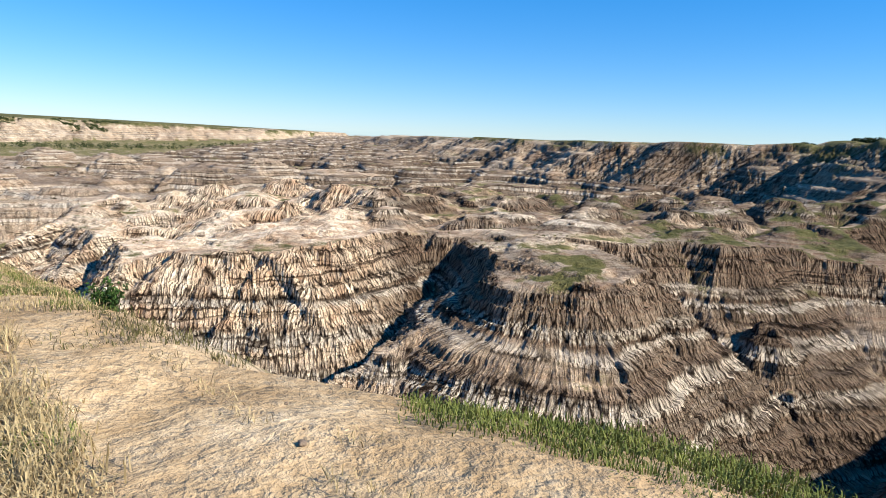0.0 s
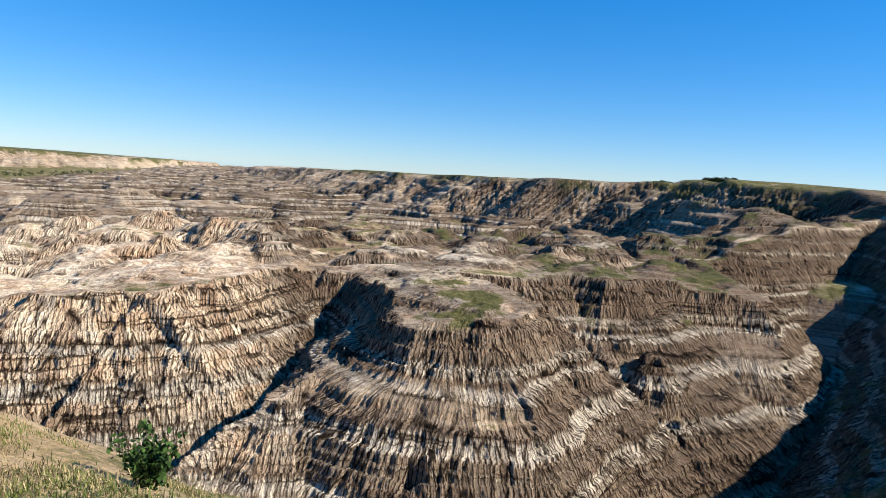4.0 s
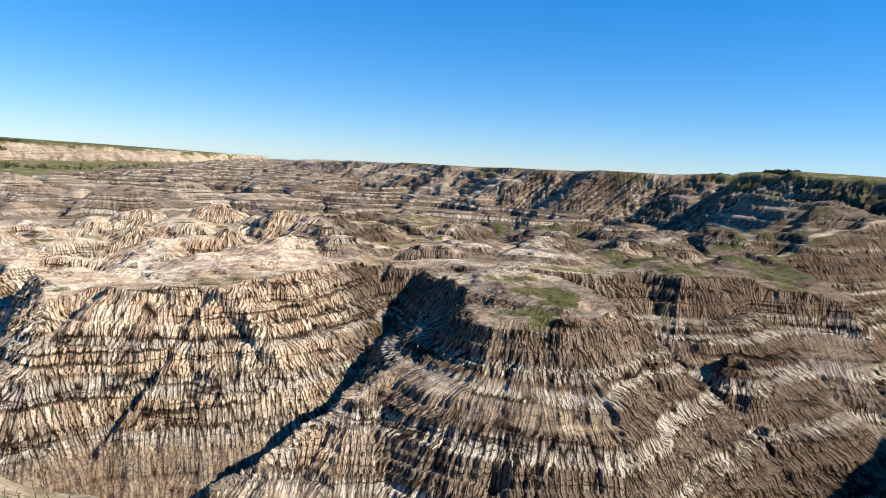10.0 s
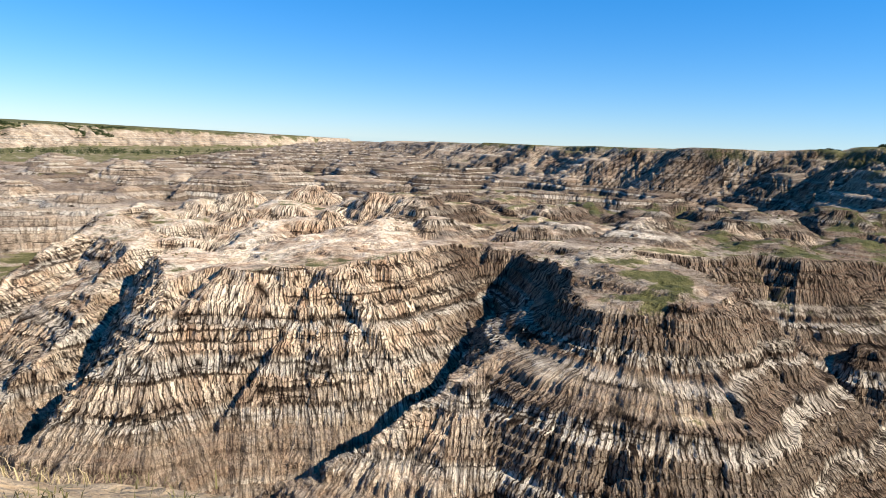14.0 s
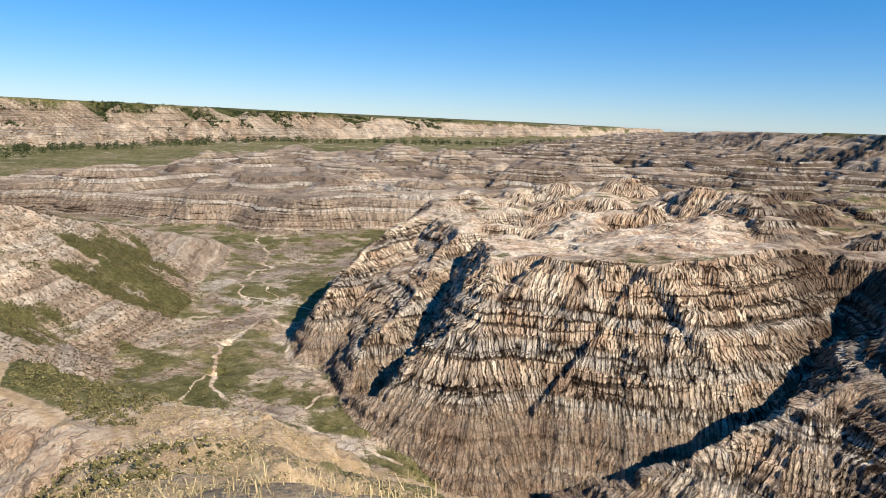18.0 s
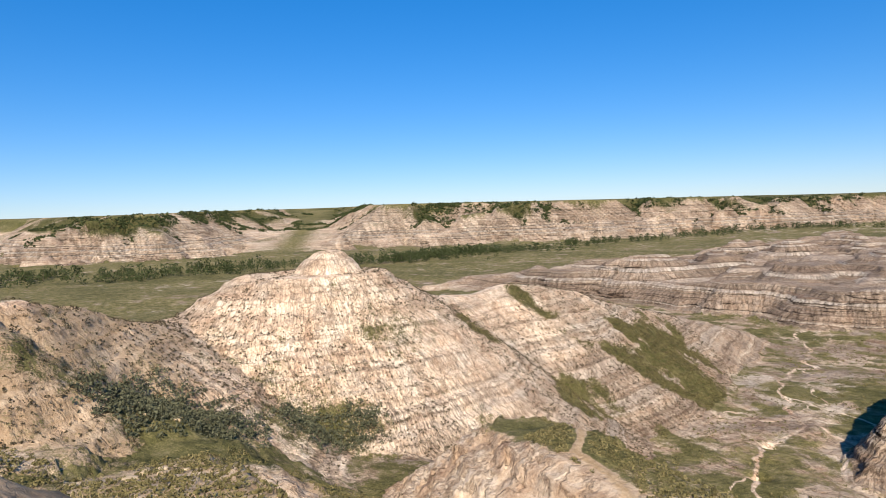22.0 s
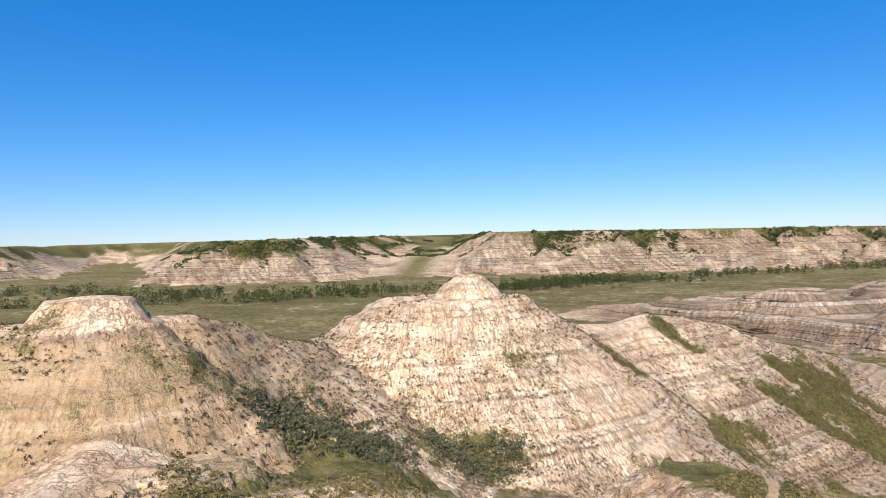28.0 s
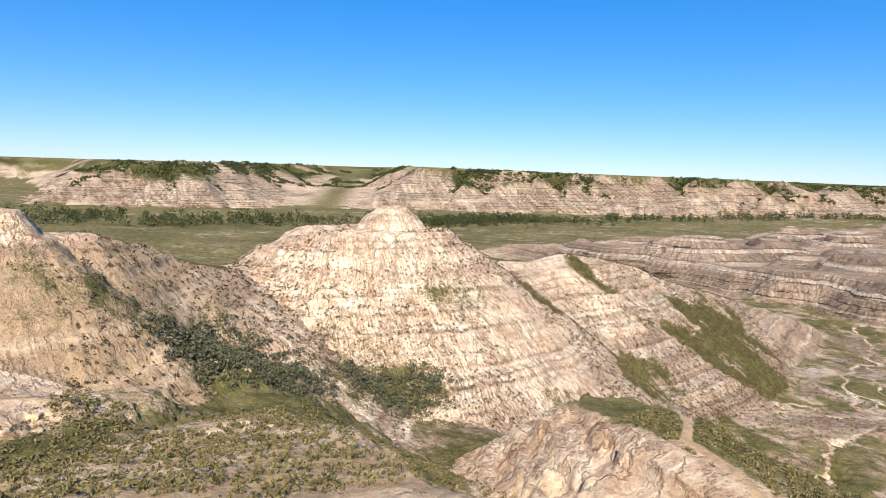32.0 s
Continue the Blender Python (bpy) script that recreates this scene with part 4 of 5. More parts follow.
    shale = np.where(at(1), np.maximum(shale, blob(87, 131, 7)), shale)
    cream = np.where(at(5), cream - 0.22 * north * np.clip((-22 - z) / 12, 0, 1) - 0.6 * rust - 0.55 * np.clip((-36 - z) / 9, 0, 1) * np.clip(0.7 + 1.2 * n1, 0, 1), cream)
    shale = np.where(at(5), 0.25 * np.clip((-36 - z) / 9, 0, 1), shale)
    for width, line in TRACKS:
        d = near_line(x + 0.5 * n3, y + 0.5 * n1, line)
        on = np.clip(1.7 - d / width, 0, 1) ** 1.5
        if line[0][0] in (-91.7, 70, 20):
            grass, cream = grass * (1 - on), np.maximum(cream, on * (0.55 if width > 1 else 1.0))
        else:
            grass, sand = grass * (1 - on), np.maximum(sand, on)
    for width, line in WASHES:
        d = near_line(x + 9 * n1, y + 9 * n2, line)
        on = np.clip(1.4 - d / (0.7 * width), 0, 1) * at(0) * np.clip(0.75 + 1.6 * n3, 0, 1)
        grass, cream = grass * (1 - on), np.maximum(cream, on)
    return {"pale": bank, "grass": np.clip(grass, 0, 1), "sand": sand, "cream": np.clip(cream, 0, 1), "shale": np.clip(shale, 0, 1), "brush": np.clip(brush, 0, 1)}


build_land(FINE)

# ---- plants, stones, trees ----
def mesh_object(name, verts, faces, mat, parent=None):
    me = bpy.data.meshes.new(name)
    me.from_pydata([tuple(v) for v in verts], [], faces)
    me.materials.append(mat)
    me.update()
    ob = new(name, me)
    ob.parent = parent
    return ob


def quads_mesh(name, corners, mat, parent=None):
    """A mesh of loose four-sided leaves, from an array (n, 4, 3)."""
    n = len(corners)
    me = bpy.data.meshes.new(name)
    me.vertices.add(4 * n)
    me.vertices.foreach_set("co", np.asarray(corners, np.float32).ravel())
    me.loops.add(4 * n)
    me.loops.foreach_set("vertex_index", np.arange(4 * n, dtype=np.int32))
    me.polygons.add(n)
    me.polygons.foreach_set("loop_start", np.arange(0, 4 * n, 4, dtype=np.int32))
    me.polygons.foreach_set("loop_total", np.full(n, 4, np.int32))
    me.update(calc_edges=True)
    me.materials.append(mat)
    ob = new(name, me)
    ob.parent = parent
    return ob


def leaves(rng, centres, size, stretch=1.0):
    """Leaf-shaped quads with random turns about the centres."""
    n = len(centres)
    u = rng.normal(size=(n, 3))
    u /= np.linalg.norm(u, axis=1, keepdims=True)
    v = np.cross(u, rng.normal(size=(n, 3)))
    v /= np.linalg.norm(v, axis=1, keepdims=True) + 1e-9
    s = np.broadcast_to(np.asarray(size, float), (n,))[:, None] * rng.uniform(0.6, 1.3, (n, 1))
    u, v = u * s * stretch, v * s * 0.55
    return np.stack([centres - u, centres + 0.2 * u - v, centres + u, centres + 0.2 * u + v], 1)


def clump_leaves(rng, x, y, width, height, per, size, sink=0.05):
    """Leaves of many low clumps that stand on the land."""
    n = len(x)
    z = ground(x, y)
    a, r = rng.uniform(0, 2 * math.pi, (n, per)), np.sqrt(rng.uniform(0, 1, (n, per)))
    up = rng.uniform(0.05, 1, (n, per)) * np.sqrt(1 - 0.75 * r * r)
    w, h = np.broadcast_to(width, (n,))[:, None], np.broadcast_to(height, (n,))[:, None]
    centres = np.stack([x[:, None] + w * r * np.cos(a) * 0.5, y[:, None] + w * r * np.sin(a) * 0.5, z[:, None] - sink + h * up], -1).reshape(-1, 3)
    return leaves(rng, centres, np.repeat(np.broadcast_to(size, (n,)), per))


def tube(path, radii, sides=7):
    verts, faces = [], []
    for k, (p, r) in enumerate(zip(path, radii)):
        for s in range(sides):
            a = 2 * math.pi * s / sides
            verts.append((p[0] + r * math.cos(a), p[1] + r * math.sin(a), p[2]))
        if k:
            for s in range(sides):
                b, c = (k - 1) * sides, k * sides
                faces.append((b + s, b + (s + 1) % sides, c + (s + 1) % sides, c + s))
    faces.append(tuple(range((len(path) - 1) * sides, len(path) * sides)))
    return verts, faces


def near_shrub(x, y):
    """The leafy bush at the edge of the path."""
    rng = np.random.RandomState(3)
    z = float(ground(x, y)[0])
    top = new("leafy_shrub")
    top.matrix_basis = Matrix.Translation((x, y, z)) @ Matrix.Scale(0.56, 4)
    tips = []
    for k in range(16):
        a, lean = rng.uniform(0, 6.28), rng.uniform(0.1, 0.62)
        high = rng.uniform(0.75, 1.3) * (1 - 0.35 * lean)
        pts = [(math.cos(a) * lean * high * t**1.2 + rng.normal(0, 0.012), math.sin(a) * lean * high * t**1.2 + rng.normal(0, 0.012), -0.08 + high * t) for t in (0, 0.25, 0.5, 0.75, 1)]
        mesh_object("stem", *tube(pts, (0.018, 0.015, 0.011, 0.008, 0.004), 5), BARK, top)
        tips.append(pts)
    centres = []
    for pts in tips:
        for _ in range(95):
            t = rng.uniform(0.22, 1.05) * 4
            i = min(int(t), 3)
            p = np.array(pts[i]) * (1 - (t - i)) + np.array(pts[i + 1]) * (t - i)
            centres.append(p + rng.normal(0, 0.075, 3))
    quads_mesh("foliage", leaves(rng, np.array(centres), 0.062), LEAF, top)
    return tagged(top, "bushy dark green leafy shrub at the edge of the slope", "shrub")


near_shrub(-4.15, 10.9)


def tufts(name, rng, x, y, high, blades, mat, spread=0.10, wide=0.006, droop=1.0):
    """Blades of grass: narrow quads that bend outwards."""
    n = len(x)
    z = ground(x, y)
    a = rng.uniform(0, 6.283, (n, blades))
    lean = rng.uniform(0.15, 1.0, (n, blades)) * droop
    h = np.broadcast_to(high, (n,))[:, None] * rng.uniform(0.5, 1.1, (n, blades))
    bx = x[:, None] + rng.normal(0, spread, (n, blades))
    by = y[:, None] + rng.normal(0, spread, (n, blades))
    bz = np.broadcast_to(z[:, None] - 0.03, bx.shape)
    dx, dy = np.cos(a), np.sin(a)
    base = np.stack([bx, by, bz], -1)
    side = np.stack([-dy, dx, 0 * dx], -1) * wide
    mid = base + np.stack([dx * lean * h * 0.35, dy * lean * h * 0.35, h * np.clip(0.6 - 0.12 * (lean - 1), 0.3, 0.65)], -1)
    tip = base + np.stack([dx * lean * h * 0.9, dy * lean * h * 0.9, h * np.clip(1.05 - 0.45 * lean, 0.25, 1)], -1)
    q = np.concatenate([np.stack([base - side, base + side, mid + side * 0.8, mid - side * 0.8], 2).reshape(-1, 4, 3), np.stack([mid - side * 0.8, mid + side * 0.8, tip + side * 0.15, tip - side * 0.15], 2).reshape(-1, 4, 3)])
    return quads_mesh(name, q, mat)


def scatter(rng, n, x0, x1, y0, y1, keep):
    x, y = rng.uniform(x0, x1, n), rng.uniform(y0, y1, n)
    ok = keep(x, y)
    return x[ok], y[ok]


PATH_LINE = TRACKS[-1][1]
rng = np.random.RandomState(11)


# a mat of dry and green blades left of the path
left = lambda x, y: (side(x, y, PATH_LINE) > 0.38 + 0.35 * fractal(x, y, 1.2, 2)) & (outside(x, y, NEAR) < -0.1)
x, y = scatter(rng, 9000, -5.5, 1, 1.0, 8.5, lambda x, y: left(x, y) & (fractal(x, y, 0.9, 3) > -0.16) & (side(x, y, PATH_LINE) < 3.5))
tagged(tufts("dry_grass", rng, x, y, rng.uniform(0.07, 0.20, len(x)), 12, STRAW, 0.09, 0.0042, 1.5), "matted bleached dry grass beside the trodden path", "grass", kind="stuff")
x, y = scatter(rng, 7500, -5.5, 1, 1.0, 8.5, lambda x, y: left(x, y) & (fractal(x + 50, y, 1.1, 3) > 0.06) & (side(x, y, PATH_LINE) < 3.5))
tagged(tufts("green_grass", rng, x, y, rng.uniform(0.06, 0.14, len(x)), 10, BLADE, 0.07, 0.004, 1.2), "short green grass mixed into the dry mat", "grass", kind="stuff")
x, y = scatter(rng, 6500, -9.5, -3, 7.6, 13, lambda x, y: (side(x, y, PATH_LINE) < -0.45 - 0.3 * fractal(x, y, 1.2, 2)) & (outside(x, y, NEAR) < 0.5) & (fractal(x + 4, y, 0.9, 3) > -0.18))
tagged(tufts("edge_straw", rng, x[::2], y[::2], rng.uniform(0.04, 0.11, len(x[::2])), 9, STRAW, 0.09, 0.0045, 1.3), "dry grass between the path and the drop", "grass", kind="stuff")
x, y = scatter(rng, 6500, -9.5, -3, 7.6, 13, lambda x, y: (side(x, y, PATH_LINE) < -0.5 - 0.3 * fractal(x, y, 1.2, 2)) & (outside(x, y, NEAR) < 0.8) & (fractal(x + 14, y, 0.9, 3) > -0.08))
tagged(tufts("edge_green", rng, x[::2], y[::2], rng.uniform(0.04, 0.11, len(x[::2])), 9, BLADE, 0.08, 0.0045, 1.1), "green grass between the path and the drop", "grass", kind="stuff")
# straw along the outer edge of the path and along the lip
x, y = scatter(rng, 9000, -16, 2, 1, 18, lambda x, y: (np.abs(side(x, y, PATH_LINE) + 0.62) < 0.16 + 0.3 * fractal(x, y, 1.0, 2)) & (fractal(x, y, 0.8, 2) > 0.0) & (outside(x, y, NEAR) < 0.3))
tagged(tufts("path_straw", rng, x, y, rng.uniform(0.05, 0.13, len(x)), 12, STRAW, 0.06, 0.0035, 1.8), "brown twiggy straw along the edge of the path", "grass", kind="stuff")
x, y = scatter(rng, 16000, -18, 3, 1, 19, lambda x, y: (outside(x, y, NEAR) > -0.55 + 0.5 * fractal(x, y, 1.5, 2) - 1.0 * np.exp(-((y - 9.6) / 1.8) ** 2)) & (outside(x, y, NEAR) < 1.0) & (fractal(x + 20, y, 1.3, 3) > -0.10) & (x < -1.2))
tagged(tufts("lip_grass", rng, x, y, rng.uniform(0.05, 0.13, len(x)), 10, OLIVE, 0.08, 0.0045, 1.2), "mixed green and dry grass along the lip of the slope", "grass", kind="stuff")
x, y = scatter(rng, 5000, 0.4, 6, 0, 7, lambda x, y: (outside(x, y, NEAR) > 0.35 + 0.5 * fractal(x, y, 1.5, 2)) & (outside(x, y, NEAR) < 3.0))
tagged(tufts("slope_grass", rng, x, y, rng.uniform(0.04, 0.09, len(x)), 12, BLADE, 0.1, 0.005, 1.0), "dense green grass on the steep slope below the path", "grass", kind="stuff")
# thin straw scattered over the soil further along
x, y = scatter(rng, 9000, -12, -2, 5, 13, lambda x, y: (np.abs(side(x, y, PATH_LINE)) > 0.35) & (outside(x, y, NEAR) < -0.3) & (fractal(x + 9, y, 1.6, 3) > -0.02))
tagged(tufts("thin_straw", rng, x, y, rng.uniform(0.04, 0.10, len(x)), 7, STRAW, 0.10, 0.0032, 2.2), "thin flattened straw scattered over sandy soil", "grass", kind="stuff")
x, y = scatter(rng, 2600, -34, -20, -6, 13, lambda x, y: (near_line(x, y, PATH_LINE) > 1.1) & (outside(x, y, NEAR) < 5) & (fractal(x, y, 2.5, 3) > 0.08))
tagged(tufts("ridge_grass", rng, x, y, rng.uniform(0.12, 0.30, len(x)), 12, STRAW), "sparse dry grass on the sandy ridge end", "grass", kind="stuff")


def rock(name, size, seed, mat, fine=2, flat=0.7, corner=0.35):
    """A worn block: a faceted ball pulled towards a box, with cracks and dents."""
    bm = bmesh.new()
    bmesh.ops.create_icosphere(bm, subdivisions=fine, radius=1.0)
    shift = Vector((seed * 3.7, seed * 1.9, 0))
    for v in bm.verts:
        c = v.co.normalized()
        box = c / max(abs(c.x), abs(c.y), abs(c.z))
        p = c.lerp(box, corner)
        d = 1 + 0.22 * noise.noise(c * 1.3 + shift) + 0.10 * noise.noise(c * 3.1 + shift) + 0.04 * noise.noise(c * 8 + shift)
        v.co = Vector((p.x * d, p.y * d, p.z * d * flat)) * size
    for f in bm.faces:
        f.smooth = True
    me = bpy.data.meshes.new(name)
    bm.to_mesh(me)
    bm.free()
    me.materials.append(mat)
    return me


def set_rock(name, me, x, y, turn, size, sink, label, group=""):
    ob = new(name, me)
    ob.matrix_basis = pose(x, y, float(ground(x, y)[0]) + size * sink, 0, 0, turn) @ Matrix.Diagonal((size, size * 0.85, size, 1))
    return tagged(ob, label, "boulder", group)


set_rock("sandstone_boulder", rock("sandstone_boulder", 1.0, 4, STONE, 4, 0.62, 0.6), -29.1, 10.15, 20, 0.50, 0.2, "smooth pale yellow sandstone boulder on the ridge edge")
set_rock("dark_clod", rock("dark_clod", 1.0, 9, IRONSTONE, 3, 0.6, 0.3), -29.9, 9.3, 70, 0.16, 0.2, "small dark brown ironstone lump beside the boulder")
set_rock("dark_clod", rock("dark_clod", 1.0, 12, IRONSTONE, 3, 0.5, 0.3), -28.6, 11.0, 10, 0.14, 0.2, "small dark brown ironstone lump in dry grass")
BEDROCK = [rock("dark_pebble", 1.0, k, IRONSTONE, 3, 0.5, 0.4) for k in (51, 52, 53)]
rnd = random.Random(5)
for px, py, size in ((-0.37, 3.95, 0.012), (-0.36, 3.72, 0.030), (-3.9, 7.2, 0.016), (-3.2, 7.6, 0.02), (-0.55, 4.5, 0.015), (-2.2, 6.4, 0.02)):
    set_rock("dark_pebble", rnd.choice(BEDROCK), px, py, rnd.uniform(0, 360), size, 0.1, "small dark stone lying on the sandy path", "stones on the path")
PALE = [rock("sandstone_block", 1.0, k, STONE, 3, 0.55, 0.75) for k in (21, 22, 23, 24)]
BROWN = [rock("ironstone_block", 1.0, k, IRONSTONE, 3, 0.6, 0.7) for k in (31, 32, 33)]
rnd = random.Random(8)
for cx, cy, spread, count, lo, hi in ((-83, 13.5, 1.3, 9, 0.3, 0.8), (-107, 16, 2.2, 10, 0.25, 0.6), (-84, 0, 3.0, 4, 0.25, 0.5)):
    for k in range(count):
        px, py = cx + rnd.gauss(0, spread), cy + rnd.gauss(0, spread)
        set_rock("sandstone_block", rnd.choice(PALE), px, py, rnd.uniform(0, 360), rnd.uniform(lo, hi), -0.05, "pale yellow sandstone block weathered out of the low bench", "blocks on the low bench")
for cx, cy, spread, count, lo, hi in ((-26, 149.5, 1.6, 3, 0.4, 0.7), (-45, 205, 22, 18, 0.4, 1.2), (10, 215, 25, 18, 0.4, 1.2), (60, 165, 14, 10, 0.3, 0.8)):
    for k in range(count):
        px, py = cx + rnd.gauss(0, spread), cy + rnd.gauss(0, spread * (0.3 if spread < 2 else 0.7))
        set_rock("ironstone_block", rnd.choice(BROWN), px, py, rnd.uniform(0, 360), rnd.uniform(lo, hi), -0.1, "rusty brown ironstone block on the badland bench", "blocks on the badland bench")

# grass that hangs over the lip beside the leafy bush
rng = np.random.RandomState(17)
x, y = scatter(rng, 5200, -8.2, -3.2, 8.6, 12.6, lambda x, y: (side(x, y, PATH_LINE) < -0.7) & (fractal(x + 8, y, 0.8, 3) > -0.22) & (near_line(x, y, [(-4.15, 10.9), (-2.6, 6.8)]) > 0.55))
tagged(tufts("lip_straw", rng, x[::2], y[::2], rng.uniform(0.04, 0.09, len(x[::2])), 9, STRAW, 0.09, 0.0045, 1.3), "dry straw-coloured grass on the lip of the slope", "grass", kind="stuff")
tagged(tufts("lip_grass", rng, x[1::2], y[1::2], rng.uniform(0.03, 0.08, len(x[1::2])), 9, BLADE, 0.08, 0.0045, 1.2), "green grass blades on the lip of the slope", "grass", kind="stuff")

# shrubs that dot the slopes
rng = np.random.RandomState(21)
x, y = scatter(rng, 32000, -200, -92, -40, 190, lambda x, y: (NEAR_FIELD.pick(NEAR_FIELD.which.astype(float), x, y) > 4.9) & (NEAR_FIELD.pick(NEAR_FIELD.which.astype(float), x, y) < 5.1) & (fractal(x, y, 25, 3) > -0.22) & (np.hypot(x + 114, y + 8) > 9) & (np.hypot(x + 155, y - 53) > 7))
tagged(quads_mesh("slope_scrub", clump_leaves(rng, x, y, rng.uniform(0.3, 0.85, len(x)), rng.uniform(0.2, 0.5, len(x)), 8, 0.145), SCRUB), "small dark scrub dotted over the cream clay slopes", "scrub", kind="stuff")
x, y = scatter(rng, 5200, -140, -98, 4, 60, lambda x, y: np.exp(-((x + 112) ** 2 + (y - 21) ** 2) / 75) + np.exp(-((x + 120) ** 2 + (y - 38) ** 2) / 26) + np.exp(-((x + 120) ** 2 + (y - 47) ** 2) / 16) + np.exp(-((x + 105) ** 2 + (y - 12) ** 2) / 20) > rng.uniform(0.25, 0.9, len(x)))
tagged(quads_mesh("sagebrush", clump_leaves(rng, x, y, rng.uniform(0.9, 1.8, len(x)), rng.uniform(0.7, 1.4, len(x)), 26, 0.20), SAGE), "grey-green sagebrush thicket at the foot of the butte", "sagebrush", kind="stuff")
x, y = scatter(rng, 7600, -98, -38, -20, 40, lambda x, y: (fractal(x, y, 9, 3) > -0.08) & (np.hypot(x + 92, y + 12) > 13))
tagged(quads_mesh("bench_scrub", clump_leaves(rng, x, y, rng.uniform(0.4, 1.0, len(x)), rng.uniform(0.2, 0.5, len(x)), 12, 0.14), OLIVE), "low olive scrub covering the hummocky bench", "scrub", kind="stuff")
x, y = scatter(rng, 9000, -96, -36, 24, 72, lambda x, y: (NEAR_FIELD.pick((NEAR_FIELD.which == 6).astype(float), x, y) > 0.5) & (fractal(x, y, 12, 3) > -0.05) & (near_line(x, y, TRACKS[0][1]) > 1.0) & (near_line(x, y, TRACKS[0][1]) < 11) & (x < -50) & (y > 50) & (np.hypot(x + 49, y - 55) > 7))
tagged(quads_mesh("spur_scrub", clump_leaves(rng, x, y, rng.uniform(0.4, 0.9, len(x)), rng.uniform(0.2, 0.5, len(x)), 14, 0.13), OLIVE), "low olive bushes covering the grassy spur", "scrub", kind="stuff")
x, y = scatter(rng, 5200, -40, -16, 15, 40, lambda x, y: (outside(x, y, NEAR) > 0.3) & (outside(x, y, NEAR) < 24) & (fractal(x, y, 5, 3) > -0.1))
tagged(tufts("bank_grass", rng, x, y, rng.uniform(0.12, 0.26, len(x)), 9, STRAW, 0.22, 0.006, 1.5), "long tan dry grass on the bank below the ridge", "grass", kind="stuff")
x, y = scatter(rng, 2600, -40, -12, 15, 40, lambda x, y: (outside(x, y, NEAR) > 0.3) & (outside(x, y, NEAR) < 24) & (fractal(x + 70, y, 6, 3) > 0.08))
tagged(tufts("bank_green", rng, x, y, rng.uniform(0.1, 0.22, len(x)), 9, OLIVE, 0.2, 0.006, 1.3), "olive green grass patches on the bank", "grass", kind="stuff")
x, y = scatter(rng, 9000, -56, -22, 14, 56, lambda x, y: (NEAR_FIELD.pick((NEAR_FIELD.which == 6).astype(float), x, y) > 0.5) & (fractal(x, y, 6, 3) > -0.12))
tagged(quads_mesh("spur_straw", clump_leaves(rng, x, y, rng.uniform(0.25, 0.6, len(x)), rng.uniform(0.12, 0.3, len(x)), 8, 0.07), STRAW), "tan dry grass covering the sandy spur head", "grass", kind="stuff")
x, y = scatter(rng, 4200, 30, 260, -10, 190, lambda x, y: (NEAR_FIELD.pick((NEAR_FIELD.which == 2).astype(float), x, y) > 0.5) & (fractal(x, y, 16, 3) > 0.05))
tagged(quads_mesh("canyon_scrub", clump_leaves(rng, x, y, rng.uniform(0.6, 1.5, len(x)), rng.uniform(0.3, 0.8, len(x)), 10, 0.22), SAGE), "low scrub on the shaded canyon wall", "scrub", kind="stuff")

x, y = scatter(rng, 5200, -240, -40, 95, 330, lambda x, y: (NEAR_FIELD.pick((NEAR_FIELD.which == 0).astype(float), x, y) > 0.5) & (fractal(x, y, 18, 3) > 0.04))
tagged(quads_mesh("valley_scrub", clump_leaves(rng, x, y, rng.uniform(0.5, 1.6, len(x)), rng.uniform(0.25, 0.8, len(x)), 9, 0.24), OLIVE), "olive brush on the valley floor beside the washes", "scrub", kind="stuff")
x, y = scatter(rng, 4200, -140, 220, 160, 380, lambda x, y: (NEAR_FIELD.pick((NEAR_FIELD.which == 1).astype(float), x, y) > 0.5) & (NEAR_FIELD.pick(NEAR_FIELD.slope, x, y) < 0.35) & (fractal(x, y, 22, 3) > 0.06))
tagged(quads_mesh("bench_brush", clump_leaves(rng, x, y, rng.uniform(0.5, 1.4, len(x)), rng.uniform(0.25, 0.6, len(x)), 8, 0.26), OLIVE), "low olive brush in patches on top of the bench", "scrub", kind="stuff")

x, y = scatter(rng, 30000, -215, -120, 70, 235, lambda x, y: NEAR_FIELD.pick((NEAR_FIELD.which == 5).astype(float), x, y) > 0.5)
lush = cover(x, y, ground(x, y), np.full(len(x), 5), NEAR_FIELD.pick(NEAR_FIELD.slope, x, y), NEAR_FIELD.rills(x, y, 5.5, 30.0, 8, 800.0))["grass"]
x, y = x[lush > 0.33][:8000], y[lush > 0.33][:8000]
tagged(quads_mesh("flank_brush", clump_leaves(rng, x, y, rng.uniform(0.5, 1.3, len(x)), rng.uniform(0.3, 0.8, len(x)), 9, 0.2), OLIVE), "olive brush in strips down the north flank", "brush", kind="stuff")

# cottonwoods and willows along the river
rng = np.random.RandomState(31)


def tree_arrays(rng, high, wide, count, size):
    a, r = rng.uniform(0, 6.283, count), np.sqrt(rng.uniform(0, 1, count))
    lump = 1 + 0.25 * np.sin(a * 3 + rng.uniform(0, 6)) + 0.15 * np.sin(a * 5 + rng.uniform(0, 6))
    up = rng.uniform(0.12, 1.0, count)
    girth = wide * np.sqrt(np.clip(1 - (up * 1.7 - 0.85) ** 2, 0.05, 1)) * 0.5 * lump
    return leaves(rng, np.stack([r * girth * np.cos(a), r * girth * np.sin(a), up * high], -1), size)


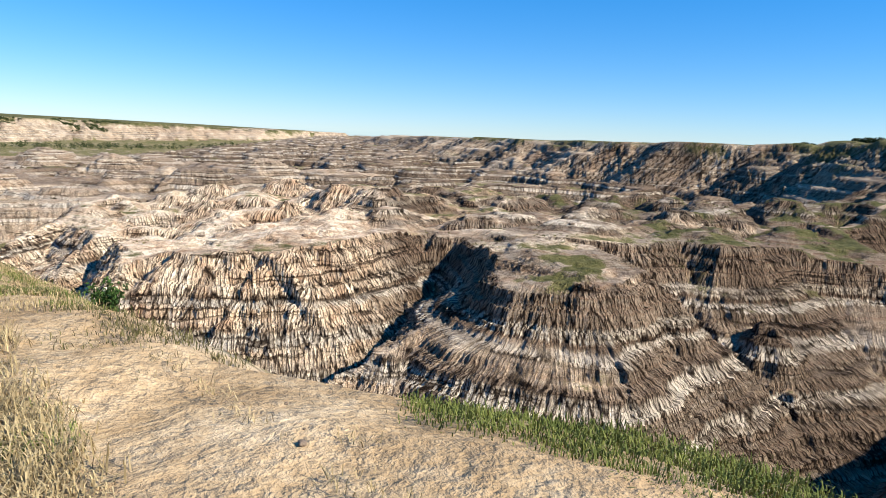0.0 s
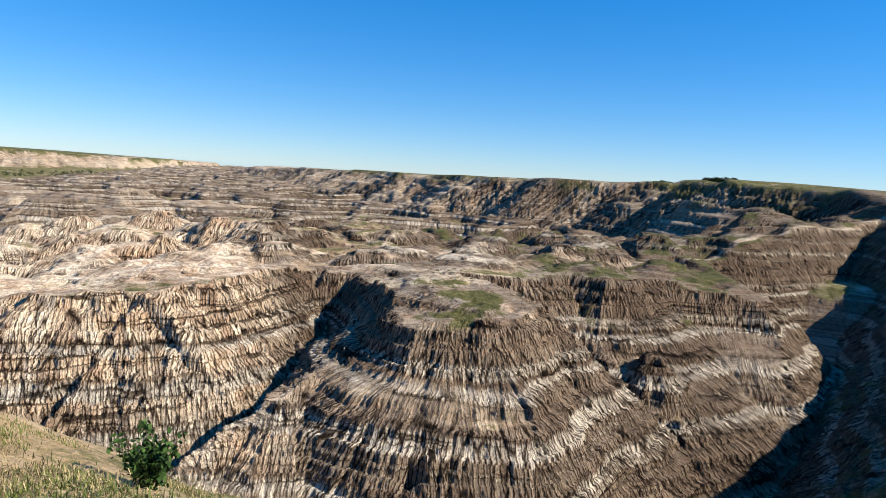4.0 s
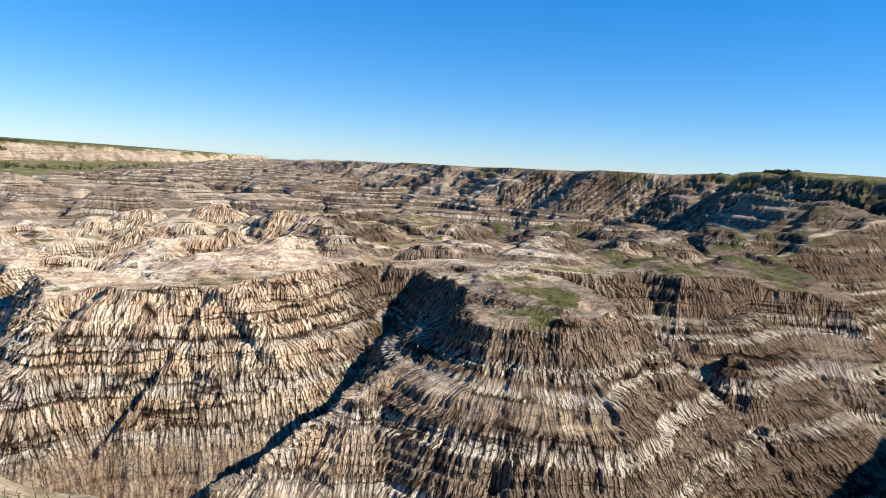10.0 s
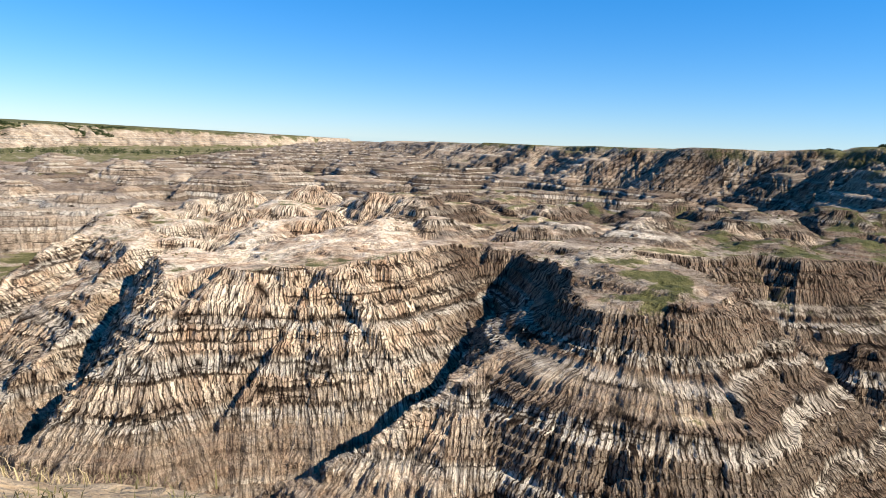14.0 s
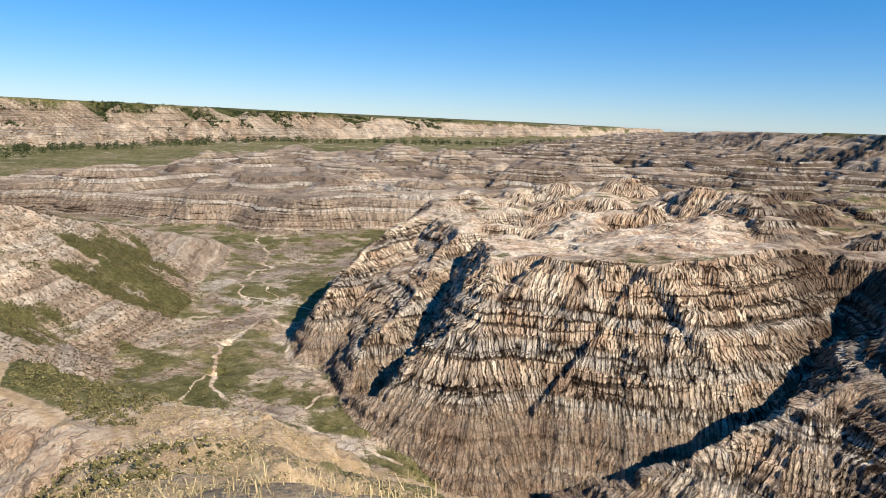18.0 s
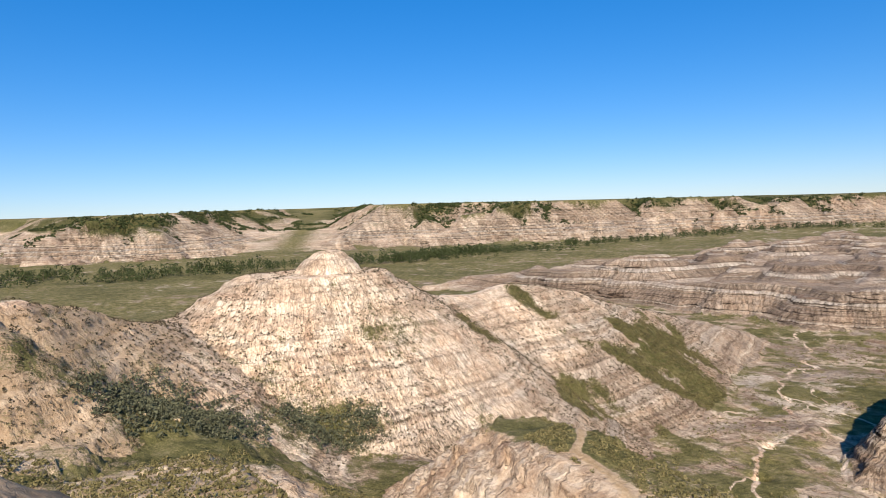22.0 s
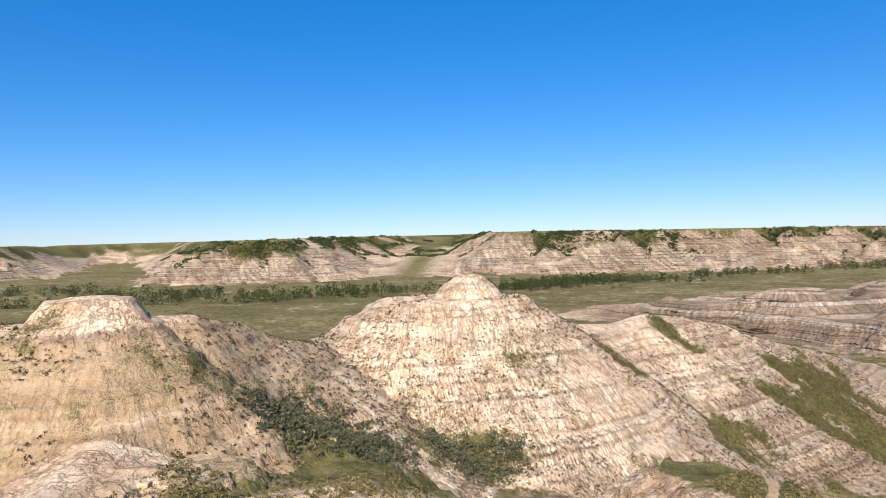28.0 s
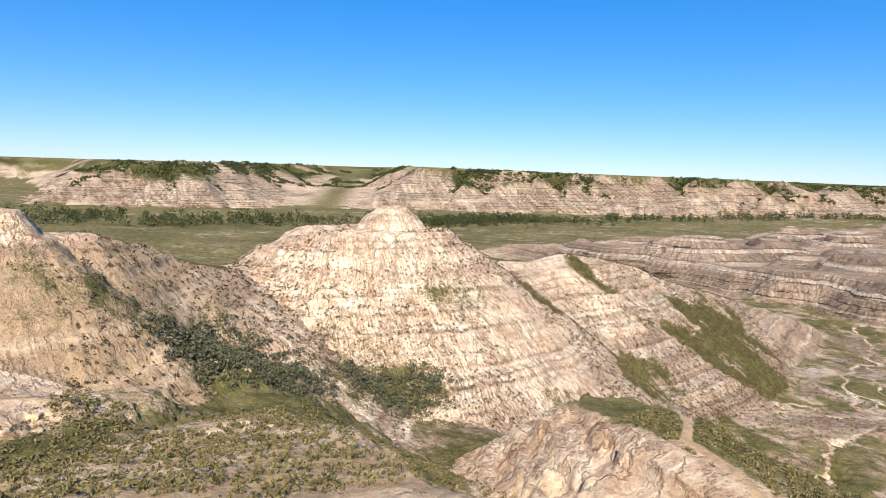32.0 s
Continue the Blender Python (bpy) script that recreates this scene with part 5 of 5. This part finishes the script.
BELTS = [([(-955, -300), (-905, -180), (-785, -90), (-770, 0), (-772, 95), (-720, 215), (-716, 290), (-715, 363), (-750, 450), (-756, 590), (-790, 800), (-790, 960), (-728, 1090), (-584, 1238), (-455, 1368), (-314, 1585)], 26, 900),
         ([(-745, -235), (-700, -60), (-690, 90), (-705, 180)], 14, 160), ([(-712, 278), (-748, 362), (-746, 450)], 18, 260)]
parts, trunks = [], []
for line, spread, count in BELTS:
    seg = [math.dist(a, b) for a, b in zip(line, line[1:])]
    for _ in range(count):
        k = rng.choice(len(seg), p=np.array(seg) / sum(seg))
        t = rng.uniform()
        px = line[k][0] + t * (line[k + 1][0] - line[k][0]) + rng.normal(0, spread)
        py = line[k][1] + t * (line[k + 1][1] - line[k][1]) + rng.normal(0, spread)
        high = rng.uniform(2.5, 8.5) if rng.uniform() < 0.8 else rng.uniform(8, 12)
        parts.append(tree_arrays(rng, high, high * rng.uniform(0.8, 1.5), 46, high * 0.12) + np.array([px, py, float(ground(px, py)[0]) - 0.2]))
tagged(quads_mesh("river_woods", np.concatenate(parts), WOODS), "dark green willows and cottonwoods along the river", "woods", kind="stuff")


def river_tree(px, py, high, seed, label, group):
    rng = np.random.RandomState(seed)
    top = new("tree")
    top.location = (px, py, float(ground(px, py)[0]) - 0.1)
    mesh_object("trunk", *tube([(0, 0, 0), (0.1, 0, high * 0.3), (0.15, 0.1, high * 0.75)], (high * 0.03, high * 0.022, high * 0.008), 6), BARK, top)
    quads_mesh("crown", tree_arrays(rng, high, high * 0.8, 170, high * 0.07), WOODS, top)
    return tagged(top, label, "tree", group)


first = river_tree(-690, 300, 11, 1, "broad green cottonwood on the river flat", "trees on the river flat")
rnd = random.Random(4)
for k in range(34):
    line = BELTS[0][0]
    i = rnd.randrange(2, 12)
    t = rnd.random()
    px, py = [line[i][c] + t * (line[i + 1][c] - line[i][c]) for c in (0, 1)]
    px += rnd.uniform(8, 40)
    copy_thing(first, pose(px, py, float(ground(px, py)[0]) - 0.1, 0, 0, rnd.uniform(0, 360)) @ Matrix.Scale(rnd.uniform(0.6, 1.1), 4))
# brush in the gullies of the far wall
rng = np.random.RandomState(41)
x, y = scatter(rng, 160000, -1700, -500, -400, 2000, lambda x, y: FAR_FIELD.pick((FAR_FIELD.which == 8).astype(float), x, y) > 0.5)
h = ground(x, y)
ok = (h > -36) & (h < 14) & (np.abs(fractal(x, y, 85, 3, 0.5)) < 0.075 + 0.02 * rng.normal(size=len(x))) & (FAR_FIELD.pick(FAR_FIELD.slope, x, y) > 0.08)
edge = (h > -14) & (h < 9) & (fractal(x + 500, y, 70, 3) > 0.10) & (FAR_FIELD.pick(FAR_FIELD.slope, x, y) > 0.16)
x, y = np.concatenate([x[ok][:4500], x[edge][:2500]]), np.concatenate([y[ok][:4500], y[edge][:2500]])
tagged(quads_mesh("gully_brush", clump_leaves(rng, x, y, rng.uniform(4, 10, len(x)), rng.uniform(2, 4.5, len(x)), 9, 1.8), WOODS), "dark green brush in the gullies of the far valley wall", "brush", kind="stuff")
# bushes that stand on the skyline
def skyline_bush(px, py, wide, high, seed):
    rng = np.random.RandomState(seed)
    top = new("bush")
    z = float(ground(px, py)[0])
    top.location = (px, py, z)
    n = 420
    a, r, up = rng.uniform(0, 6.283, n), np.sqrt(rng.uniform(0, 1, n)), rng.uniform(0, 1, n)
    lumps = 0.8 + 0.2 * np.sin(3 * a + seed) * r
    spots = np.stack([wide / 2 * r * np.cos(a), wide / 2 * r * np.sin(a), high * up * np.sqrt(1 - 0.85 * r * r) * lumps], -1)
    quads_mesh("foliage", leaves(rng, spots, high * 0.16), WOODS, top)
    for k in range(3):
        b = 2.1 * k + seed
        mesh_object("stem", *tube([(0.2 * math.cos(b), 0.2 * math.sin(b), -0.4), (0.09 * wide * math.cos(b), 0.09 * wide * math.sin(b), high * 0.6)], (0.12, 0.04), 5), BARK, top)
    return tagged(top, "low dark rounded bush on the prairie skyline", "bush", "bushes on the skyline")


for k, (px, py, wide, high) in enumerate(((402, 516, 9.0, 4.0), (408, 511, 11.0, 5.2), (414, 506, 10.0, 4.8), (419, 502, 7.0, 3.6), (381, 553, 8.0, 2.6), (386, 549, 6.0, 2.0))):
    skyline_bush(px, py, wide, high, 50 + k)
# small trees on the far skyline
for k, (px, py, high) in enumerate(((-1236, 421, 6.0), (-1231, 435, 7.5), (-1225, 454, 6.5), (-1221, 467, 5.5))):
    river_tree(px, py, high, 70 + k, "small dark tree on the far skyline", "trees on the far skyline")
